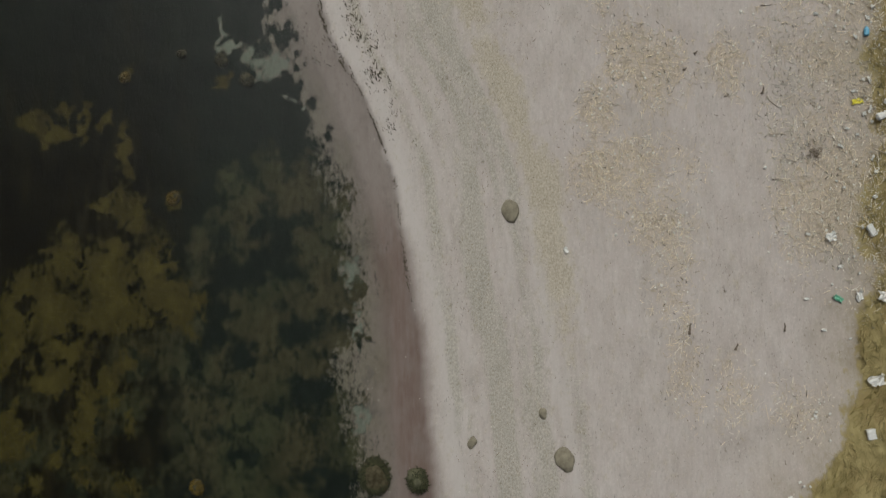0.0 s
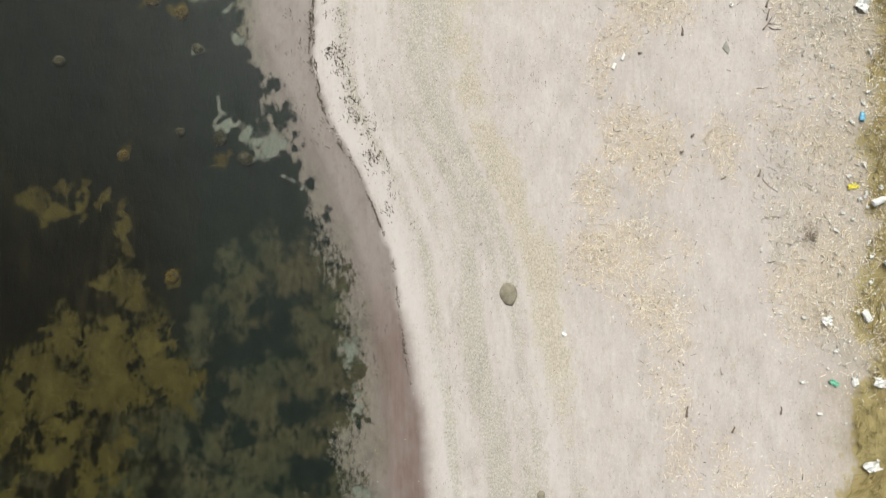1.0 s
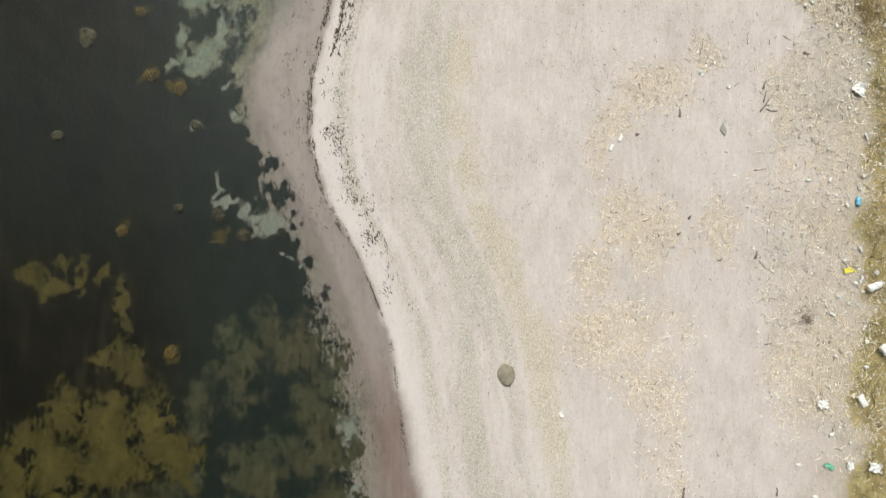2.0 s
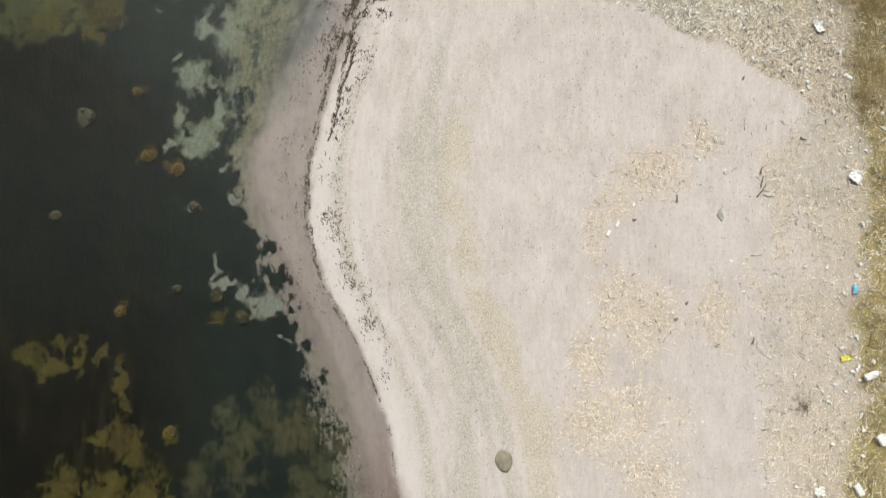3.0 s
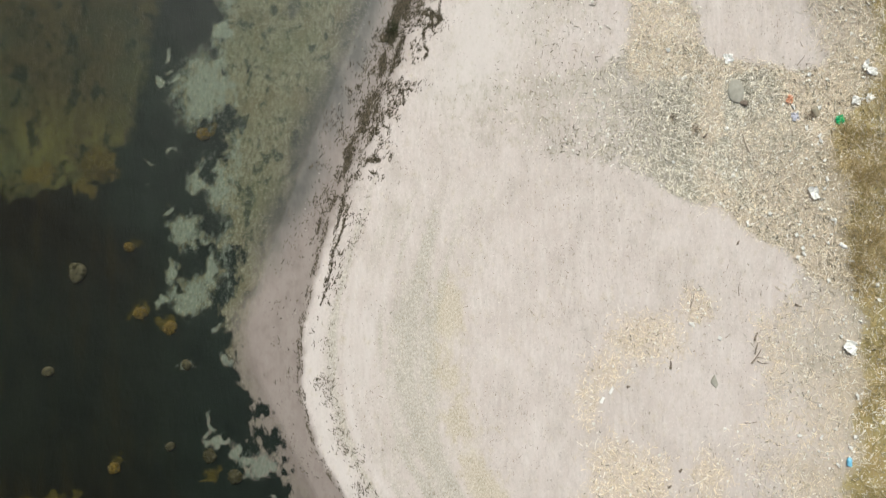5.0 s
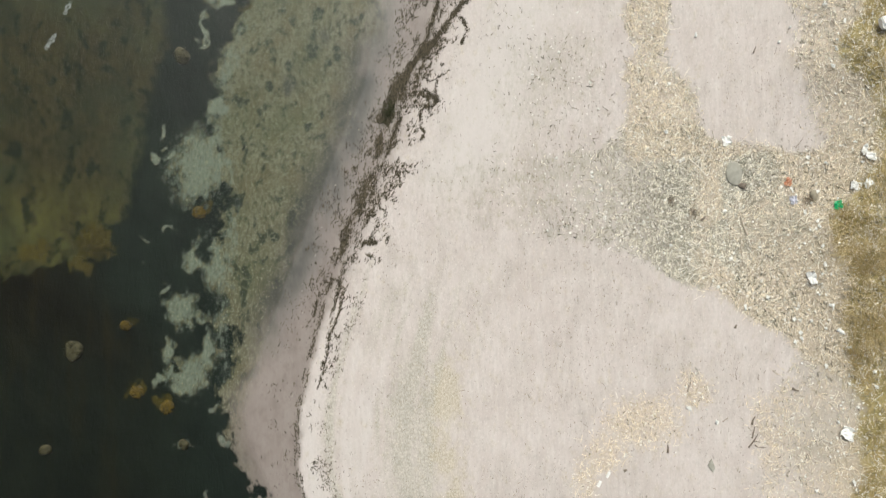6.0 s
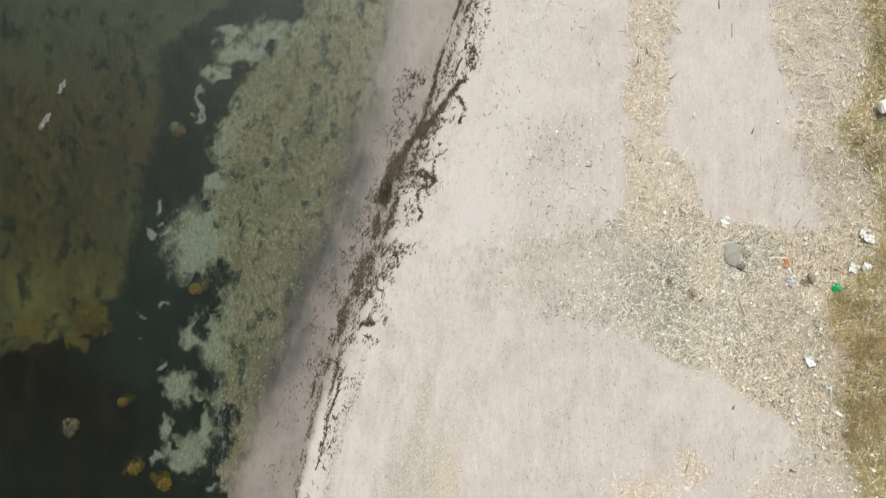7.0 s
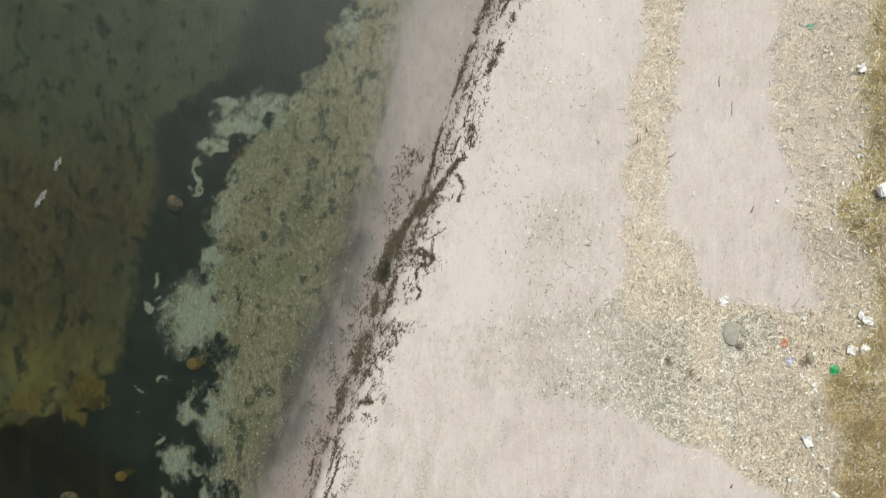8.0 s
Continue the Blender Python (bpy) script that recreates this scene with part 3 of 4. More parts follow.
def strands(name, place, heading, length, width, material, segs=2, curl=0.5, rise=0.05, droop=0.0, flat=0.6, taper=0.6):
    """Many thin three-sided stems in one mesh: straw, blades of grass, fronds."""
    n = len(place)
    turn, up = rng.normal(0, curl, n), rise + rng.normal(0, 0.3 * abs(rise) + 0.02, n)
    rings, at = [], np.array(place, dtype=float)
    for k in range(segs + 1):
        h, e = heading + turn * k / segs, up - droop * k / segs
        side = np.column_stack([-np.sin(h), np.cos(h), np.zeros(n)])
        ahead = np.column_stack([np.cos(h) * np.cos(e), np.sin(h) * np.cos(e), np.sin(e)])
        top = np.cross(ahead, side)
        w = (width * (1 - taper * k / segs))[:, None]
        rings.append(np.stack([at - side * w / 2, at + side * w / 2, at + top * w * flat], 1))
        at = at + ahead * (length / segs)[:, None]
    verts = np.concatenate(rings, 1).reshape(-1, 3)
    base = (np.arange(n) * 3 * (segs + 1))[:, None]
    quads = np.concatenate([base + np.array([[3 * k + a, 3 * k + b, 3 * k + 3 + b, 3 * k + 3 + a]]) for k in range(segs) for a, b in ((0, 1), (1, 2), (2, 0))])
    tris = np.concatenate([base + np.array([[2, 1, 0]]), base + np.array([[3 * segs, 3 * segs + 1, 3 * segs + 2]])])
    return new(name, mesh_of(name, verts, quads, tris, material))


def pebbles(name, place, size, material, squash=0.5):
    """Many small angular stones or shell scraps in one mesh."""
    n = len(place)
    unit = np.array([[1, 0, 0], [0, 1, 0], [-1, 0, 0], [0, -1, 0], [0, 0, 1], [0, 0, -1]], float)
    a = rng.uniform(0, 6.28, n)
    v = unit[None] * rng.uniform(0.65, 1.2, (n, 6, 1)) * np.stack([np.ones(n), rng.uniform(0.5, 1, n), np.full(n, squash)], 1)[:, None]
    x, y = v[..., 0] * np.cos(a)[:, None] - v[..., 1] * np.sin(a)[:, None], v[..., 0] * np.sin(a)[:, None] + v[..., 1] * np.cos(a)[:, None]
    v = np.stack([x, y, v[..., 2]], -1) * size[:, None, None] / 2 + place[:, None]
    faces = np.array([[0, 1, 4], [1, 2, 4], [2, 3, 4], [3, 0, 4], [1, 0, 5], [2, 1, 5], [3, 2, 5], [0, 3, 5]])
    tris = ((np.arange(n) * 6)[:, None, None] + faces[None]).reshape(-1, 3)
    return new(name, mesh_of(name, v.reshape(-1, 3), NO_QUADS, tris, material))


def scatter(count, box, density):
    """Points in the box x0, x1, y0, y1 where density(x, y, plan) beats chance, on the ground."""
    x, y = rng.uniform(box[0], box[1], count), rng.uniform(box[2], box[3], count)
    keep = rng.uniform(0, 1, count) < density(x, y, plan(x, y))
    x, y = x[keep], y[keep]
    return np.column_stack([x, y, height(x, y)])


def part(name, bm, material, parent=None, label=""):
    me = bpy.data.meshes.new(name)
    bm.to_mesh(me)
    bm.free()
    me.materials.append(material)
    ob = new(name, me)
    ob.parent = parent
    return tagged(ob, label=label)


def ground_at(x, y):
    return float(height(np.array([x], float), np.array([y], float))[0])


# ---- ground and water ----
FINE = 0.036
xs = np.concatenate([-8.7 - np.geomspace(0.1, 900, 26)[::-1], np.arange(-8.7, 8.7, FINE), 8.7 + np.geomspace(0.1, 900, 26)])
ys = np.concatenate([-4.6 - np.geomspace(0.1, 900, 26)[::-1], np.arange(-4.6, 16.8, FINE), 16.8 + np.geomspace(0.1, 900, 26)])
gx, gy = [v.ravel() for v in np.meshgrid(xs, ys)]
nx, ny = len(xs), len(ys)
corner = (np.arange(ny - 1)[:, None] * nx + np.arange(nx - 1)[None]).ravel()
ground = new("ground", mesh_of("ground", np.column_stack([gx, gy, height(gx, gy)]), np.column_stack([corner, corner + 1, corner + nx + 1, corner + nx]), NO_TRIS, GROUND, True))
tagged(ground, "pale sandy beach running down into a weedy sea bed", "beach", kind="structure")
for key, value in plan(gx, gy).items():
    ground.data.attributes.new(key, "FLOAT", "POINT").data.foreach_set("value", value.astype(np.float32))

wx = np.concatenate([[-900, -300, -100, -40, -20], np.arange(-9, 2, 0.12), [3, 12]])
wy = np.concatenate([[-900, -300, -100, -40, -10], np.arange(-5, 17, 0.12), [30, 60, 200, 900]])
vx, vy = [v.ravel() for v in np.meshgrid(wx, wy)]
corner = (np.arange(len(wy) - 1)[:, None] * len(wx) + np.arange(len(wx) - 1)[None]).ravel()
water = new("water", mesh_of("water", np.column_stack([vx, vy, 0 * vx]), np.column_stack([corner, corner + 1, corner + len(wx) + 1, corner + len(wx)]), NO_TRIS, WATER))
water.data.attributes.new("depth", "FLOAT", "POINT").data.foreach_set("value", np.maximum(0, -height(vx, vy)).astype(np.float32))
tagged(water, "clear calm shallow sea water over dark weed", "sea", kind="structure")

# ---- growth on the sea bed ----
P = scatter(18000, (-8.6, -2.5, -4.6, 16.8), lambda x, y, f: step(0.45, 0.75, f["yellow"] + 0.5 * (fbm(x, y, 0.25, 3, 91) - 0.5)))
tagged(strands("golden_seaweed", P, rng.uniform(0, 6.28, len(P)), rng.uniform(0.05, 0.14, len(P)), rng.uniform(0.01, 0.025, len(P)), GOLD, 2, 0.8, 0.06, 0.08, flat=0.2),
       "golden brown seaweed clumps under the water", "seaweed", kind="stuff")
P = scatter(7000, (-8.6, -2.5, 8, 16.8), lambda x, y, f: 0.6 * step(0.4, 0.7, f["algae"]) * step(0.35, 0.6, fbm(x, y, 0.5, 3, 93)))
tagged(strands("brown_algae", P, rng.normal(1.57, 0.7, len(P)), rng.uniform(0.03, 0.1, len(P)), rng.uniform(0.012, 0.03, len(P)), ALGAE, 2, 0.8, 0.02, 0.03, flat=0.2),
       "olive brown algae on the shallow sea bed", "seaweed", kind="stuff")
P = scatter(60000, (-5, 0.5, 5.5, 16.8), lambda x, y, f: 0.4 * step(0.4, 0.8, f["shoal"]) * (f["dark"] < 0.5))
tagged(pebbles("shingle", P, rng.uniform(0.012, 0.05, len(P)) * rng.uniform(0.6, 1, len(P)), SHINGLE),
       "green algae-covered shingle in the shallows", "shingle", kind="stuff")

# ---- beach litter that nobody could count ----
P = scatter(160000, (-2.4, 7.5, -4.6, 16.8), lambda x, y, f: 0.09 * np.clip(f["gravel"] + f["warm"], 0, 1) ** 1.5 + 0.16 * f["straw"] + 0.16 * f["fine"] + 0.006)
tagged(pebbles("shell_grit", P, rng.uniform(0.008, 0.026, len(P)), PALE_GRIT), "pale shell scraps and fine gravel on the sand", "gravel", kind="stuff")
P = scatter(300000, (1.2, 7.6, -4.6, 16.8), lambda x, y, f: (0.85 - 0.72 * f["cream"]) * (0.3 + 0.7 * np.clip(f["field"] + step(10, 10.5, y), 0, 1)) * f["straw"] ** 1.3 * (0.25 + 0.75 * np.maximum(step(4.3, 5.0, x), step(7.4, 7.8, y) * step(2.4, 4, x))))
tagged(strands("reed_straw", P + np.array([0, 0, 0.003]), rng.uniform(0, 6.28, len(P)), rng.gamma(2.0, 0.021, len(P)) + 0.025, rng.uniform(0.005, 0.012, len(P)), STRAW, 1, 0.2, 0.03, 0.03, flat=0.3, taper=0.2),
       "bleached dry reed straw washed up on the sand", "straw", kind="stuff")
P = scatter(130000, (2.0, 7.5, -4.6, 16.8), lambda x, y, f: 0.7 * f["cream"] ** 1.2)
tagged(strands("cream_straw", P + np.array([0, 0, 0.006]), rng.uniform(0, 6.28, len(P)), rng.gamma(2.0, 0.021, len(P)) + 0.025, rng.uniform(0.005, 0.011, len(P)), CREAM, 1, 0.2, 0.03, 0.03, flat=0.3, taper=0.2),
       "freshly bleached cream coloured straw in drifts", "straw", kind="stuff")
P = scatter(30000, (2.4, 7.4, -4.6, 16.8), lambda x, y, f: 0.45 * f["straw"] ** 1.4)
tagged(strands("reed_stems", P + np.array([0, 0, 0.008]), rng.uniform(0, 6.28, len(P)), rng.gamma(2.0, 0.03, len(P)) + 0.03, rng.uniform(0.006, 0.011, len(P)), STEM, 2, 0.35, 0.05, 0.05, flat=0.35, taper=0.2),
       "longer pale broken reed stems on the straw", "straw", kind="stuff")
P = scatter(60000, (1.0, 7.4, -4.6, 16.8), lambda x, y, f: 0.5 * np.clip(f["straw"] * (0.3 + 0.7 * f["field"]) + 0.6 * f["fine"], 0, 1) * (0.25 + step(0.35, 0.65, fbm(x, y, 0.7, 3, 99))))
tagged(strands("dark_litter", P + np.array([0, 0, 0.01]), rng.normal(1.57, 0.8, len(P)), rng.gamma(2.0, 0.014, len(P)) + 0.014, rng.uniform(0.008, 0.02, len(P)), MULCH, 1, 0.3, 0.03, 0.03, flat=0.3),
       "dark rotted bits of reed and weed in the straw", "debris", kind="stuff")
P = scatter(38000, (1.5, 7.3, -4.6, 16.8), lambda x, y, f: 0.5 * np.clip(f["straw"] + 0.5 * f["fine"], 0, 1))
tagged(pebbles("white_shell_scraps", P + np.array([0, 0, 0.006]), rng.gamma(2.0, 0.009, len(P)) + 0.013, SHELL, 0.4), "bright white shell and plastic crumbs in the straw", "shell scraps", kind="stuff")


def wrack_line(count, along, offset, spread, wobble, seed, gaps):
    """Places of wrack scraps along a wavering tide line at a distance from the berm, broken by gaps."""
    y = rng.uniform(along[0], along[1], count)
    thick = spread * (0.25 + 1.5 * fbm(0 * y, y, 0.7, 3, seed))
    away = np.interp(y, along, offset) if isinstance(offset, tuple) else offset
    x = curve(y, BERM) + away + wobble * (fbm(0 * y + 3, y, 0.9, 4, seed + 5) - 0.5) + rng.normal(0, 1, count) * thick
    keep = fbm(x, y, 0.22, 3, seed + 9) > gaps + rng.normal(0, 0.13, count)
    x, y = x[keep], y[keep]
    return np.column_stack([x, y, height(x, y) + 0.004])


def wrack_lace(count, along, offsets, seed, size, width):
    """Wrack left in thin loops and scallops by the swash."""
    y = rng.uniform(along[0], along[1], count)
    d = rng.uniform(offsets[0], offsets[1], count)
    x = curve(y, BERM) + d
    lace = np.abs(fbm(x, y, size, 2, seed) - 0.5) + rng.uniform(0, 0.02, count)
    keep = (lace < width) & (fbm(x, y, 0.3, 3, seed + 4) > 0.42)
    x, y = x[keep], y[keep]
    x, y = x + rng.normal(0, 0.012, len(x)), y + rng.normal(0, 0.012, len(x))
    return np.column_stack([x, y, height(x, y) + 0.004])


P = np.concatenate([
    wrack_line(800, (2.0, 9), 0.0, 0.014, 0.06, 101, 0.5), wrack_line(260, (-0.5, 2.5), 0.01, 0.012, 0.04, 111, 0.5), wrack_line(2600, (2.0, 9.2), 0.42, 0.1, 0.3, 121, 0.7),
    wrack_line(900, (3.5, 9), -0.3, 0.14, 0.2, 131, 0.68), wrack_line(5200, (8.6, 12.3), 0.0, 0.06, 0.14, 141, 0.46), wrack_line(6500, (8.5, 12.3), 0.3, 0.18, 0.2, 145, 0.66), wrack_line(2900, (12.0, 16.7), 0.02, 0.026, 0.08, 151, 0.42), wrack_line(800, (12.6, 16.7), 0.17, 0.02, 0.14, 153, 0.56), wrack_line(800, (12.9, 16.7), 0.34, 0.02, 0.14, 157, 0.56),
    wrack_line(2600, (12.9, 16.7), (0.5, 0.62), 0.05, 0.2, 161, 0.5), wrack_line(4200, (7.4, 13.2), -0.28, 0.2, 0.3, 171, 0.68), wrack_line(1500, (7.2, 12.4), -0.13, 0.022, 0.12, 173, 0.55), wrack_line(1500, (7.0, 12.4), 0.13, 0.022, 0.12, 175, 0.52), wrack_line(1100, (6.4, 11.0), 0.24, 0.02, 0.14, 177, 0.55), wrack_line(700, (3.0, 9.4), -0.06, 0.012, 0.05, 179, 0.55), wrack_line(1900, (10.9, 11.75), -0.1, 0.1, 0.1, 181, 0.35),
    wrack_line(2200, (12.4, 16.7), 0.3, 0.15, 0.2, 191, 0.66), wrack_lace(34000, (8.5, 12.8), (0.06, 0.7), 201, 0.34, 0.026), wrack_lace(3600, (2.4, 8.6), (0.15, 0.6), 211, 0.35, 0.03),
    wrack_line(1000, (11.9, 12.95), (0.0, 0.5), 0.03, 0.08, 221, 0.42)])
along = np.arctan2(1.0, (curve(P[:, 1] + 0.4, BERM) - curve(P[:, 1] - 0.4, BERM)) / 0.8)
tagged(strands("wrack", P, along + rng.normal(0, 0.45, len(P)), rng.gamma(2.0, 0.014, len(P)) + 0.014, rng.uniform(0.006, 0.018, len(P)), WRACK, 2, 0.8, 0.1, 0.12, flat=0.35),
       "dried dark brown seaweed wrack along the tide line", "seaweed", kind="stuff")
P = scatter(24000, (-1.8, 7, -4.6, 16.8), lambda x, y, f: (x - curve(y, BERM) > 0.4) * (0.08 + 0.5 * step(0.45, 0.75, fbm(x, y, 1.5, 3, 97))))
tagged(strands("plant_scraps", P + [0, 0, 0.004], rng.normal(1.57, 0.7, len(P)), rng.gamma(1.5, 0.012, len(P)) + 0.01, rng.uniform(0.004, 0.012, len(P)), BROWN_STEM, 1, 0.5, 0.05, 0.05),
       "small dark plant scraps strewn on the sand", "debris", kind="stuff")

# ---- grass on the bank ----
P = scatter(95000, (5.6, 12.5, -7, 19), lambda x, y, f: 0.85 * step(12.5, 9.0, x) * step(0.55, 0.85, f["grass"]) * (0.3 + 0.7 * step(0.3, 0.6, fbm(x, y, 0.4, 3, 83))))
lean = 1.9 + 4.0 * (fbm(P[:, 0], P[:, 1], 0.9, 3, 95) - 0.5)
tagged(strands("bank_grass", P, lean + rng.normal(0, 0.5, len(P)), rng.uniform(0.1, 0.34, len(P)), rng.uniform(0.005, 0.011, len(P)), GRASS, 3, 0.35, 0.5, 0.6, taper=0.85),
       "olive sunburnt grass on the low bank", "grass", kind="stuff")
P = scatter(30000, (6.2, 11, 5.6, 11), lambda x, y, f: step(11, 8, x) * step(5.6, 7.4, y) * step(10.6, 9.4, y) * step(0.5, 0.8, f["grass"]) * (0.25 + 0.75 * step(0.3, 0.6, fbm(x, y, 0.6, 3, 85))))
lean = 2.6 + 3.0 * (fbm(P[:, 0], P[:, 1], 0.8, 3, 96) - 0.5)
tagged(strands("tussock_grass", P, lean + rng.normal(0, 0.4, len(P)), rng.uniform(0.15, 0.4, len(P)), rng.uniform(0.005, 0.011, len(P)), HAY, 4, 0.5, 0.45, 0.7, taper=0.85),
       "long dead brown grass leaning over the bank", "grass", kind="stuff")


# ---- stones, wood, plastic: things one could pick up ----
def lump(name, size, material, seed, rough=0.22, detail=3, parent=None):
    """A worn stone or lump: a ball dented by noise, flattened to its size."""
    bm = bmesh.new()
    bmesh.ops.create_icosphere(bm, subdivisions=detail, radius=0.5)
    for v in bm.verts:
        q = v.co * 2.2 + Vector((seed * 3.7, seed * 1.3, seed))
        v.co *= 1 + rough * noise.noise(q) * 1.6 + rough * 0.4 * noise.noise(q * 3)
        v.co = Vector((v.co.x * size[0], v.co.y * size[1], v.co.z * size[2]))
    for f in bm.faces:
        f.smooth = True
    return part(name, bm, material, parent)


def stone(name, x, y, size, turn, material, seed, label, sink=0.3, rough=0.22):
    ob = lump(name, size, material, seed, rough)
    ob.matrix_basis = pose(x, y, ground_at(x, y) + size[2] * (0.5 - sink), 0, 0, turn)
    return tagged(ob, label, "stone")


def slab(name, x, y, size, turn, corners, material, label):
    """A flat angular stone: a bevelled many-cornered plate, slightly tilted."""
    bm = bmesh.new()
    r = random.Random(corners * 7)
    rim = []
    for k in range(corners):
        a = 2 * math.pi * (k + r.uniform(-0.25, 0.25)) / corners
        rim.append(bm.verts.new((math.cos(a) * size[0] / 2 * r.uniform(0.85, 1.1), math.sin(a) * size[1] / 2 * r.uniform(0.85, 1.1), 0)))
    face = bm.faces.new(rim)
    made = bmesh.ops.extrude_face_region(bm, geom=[face])
    for v in made["geom"]:
        if isinstance(v, bmesh.types.BMVert):
            v.co = Vector((v.co.x * 0.93, v.co.y * 0.93, size[2]))
    bmesh.ops.bevel(bm, geom=bm.edges[:], offset=size[2] * 0.2, segments=2, affect="EDGES")
    bmesh.ops.recalc_face_normals(bm, faces=bm.faces)
    ob = part(name, bm, material)
    ob.matrix_basis = pose(x, y, ground_at(x, y) - 0.012, 2, -2, turn)
    return tagged(ob, label, "stone")


def weedy_stone(name, x, y, size, turn, seed, rock, fronds, count, label, ring=0.0):
    """A stone with fronds of weed growing on it; ring > 0 leaves its top bare."""
    base = new(name)
    base.matrix_basis = pose(x, y, ground_at(x, y), 0, 0, turn)
    body = lump("stone", size, rock, seed, parent=base)
    body.location = (0, 0, size[2] * 0.2)
    a, r = rng.uniform(0, 6.28, count), np.sqrt(rng.uniform(ring, 1, count))
    place = np.column_stack([np.cos(a) * r * size[0] * 0.5, np.sin(a) * r * size[1] * 0.5, size[2] * (0.2 + 0.5 * np.sqrt(np.maximum(0, 1 - r * r)))])
    weed = strands("weed", place, a + rng.normal(0, 1.3, count), size[0] * rng.uniform(0.08, 0.2, count), rng.uniform(0.01, 0.025, count), fronds, 3, 0.8, 0.3, 1.0)
    weed.parent = base
    tagged(weed, "short fronds of seaweed", kind="stuff")
    return tagged(base, label, "stone")


def stick(x, y, heading, length, width, bend, material, label, forks=0, lift=0.01):
    """A bent tapering twig, lying on the ground, with side shoots."""
    bm = bmesh.new()

    def limb(at, h, size, w, curl):
        rings = []
        for k in range(9):
            u = k / 8
            r = w / 2 * (1 - 0.6 * u)
            side, ahead = Vector((-math.sin(h), math.cos(h), 0)), Vector((math.cos(h), math.sin(h), 0))
            rings.append([bm.verts.new(at + side * r * math.cos(c) + Vector((0, 0, r * math.sin(c)))) for c in (0, 1.26, 2.51, 3.77, 5.03)])
            at = at + ahead * size / 8
            h += curl / 8 + random.uniform(-0.22, 0.22)
        for a, b in zip(rings, rings[1:]):
            for k in range(5):
                bm.faces.new((a[k], a[(k + 1) % 5], b[(k + 1) % 5], b[k]))
        bm.faces.new(rings[0][::-1])
        bm.faces.new(rings[-1])

    limb(Vector((0, 0, 0)), 0.0, length, width, bend)
    for k in range(forks):
        u = random.uniform(0.25, 0.7)
        limb(Vector((length * u * math.cos(bend * u / 2), length * u * math.sin(bend * u / 2), 0.003)), bend * u + random.choice((-0.7, 0.7)), length * 0.4, width * 0.6, 0.3)
    bmesh.ops.recalc_face_normals(bm, faces=bm.faces)
    ob = part("stick", bm, material)
    ob.matrix_basis = pose(x, y, ground_at(x, y) + lift, 0, 0, math.degrees(heading))
    return tagged(ob, label, "stick")


def tuft(name, x, y, spread, count, material, label, length=(0.06, 0.2)):
    """A tangled clump of dry plant."""
    a, r = rng.uniform(0, 6.28, count), np.abs(rng.normal(0, spread, count))
    place = np.column_stack([np.cos(a) * r, np.sin(a) * r * 1.3, rng.uniform(0.0, 0.04, count)])
    ob = strands(name, place, a + rng.normal(0, 0.6, count), rng.uniform(*length, count), rng.uniform(0.004, 0.01, count), material, 3, 0.9, 0.4, 0.6)
    ob.location = (x, y, ground_at(x, y))
    return tagged(ob, label, "dry plant", kind="stuff")


def scrap(name, size, material, seed, crumple, thick=0.006):
    """A crumpled piece of sheet plastic with a ragged outline and real thickness."""
    bm = bmesh.new()
    r = random.Random(seed)
    bmesh.ops.create_grid(bm, x_segments=6, y_segments=5, size=0.5)
    for v in bm.verts:
        edge = max(abs(v.co.x), abs(v.co.y)) > 0.49
        v.co.x, v.co.y = v.co.x * size[0] + r.uniform(-1, 1) * size[0] * (0.12 if edge else 0.04), v.co.y * size[1] + r.uniform(-1, 1) * size[1] * (0.12 if edge else 0.04)
        v.co.z = crumple * (0.5 + noise.noise(Vector((v.co.x * 9 / max(size) * 0.3, v.co.y * 9 / max(size) * 0.3, seed))) + 0.3 * r.uniform(-1, 1))
    made = bmesh.ops.extrude_face_region(bm, geom=bm.faces[:])
    for v in made["geom"]:
        if isinstance(v, bmesh.types.BMVert):
            v.co.z += thick
    bmesh.ops.recalc_face_normals(bm, faces=bm.faces)
    return part(name, bm, material)


def laid(ob, x, y, turn, label, category, group="", lift=0.004, tilt=0.0):
    ob.matrix_basis = pose(x, y, ground_at(x, y) + lift, tilt, 0, turn)
    return tagged(ob, label, category, group)


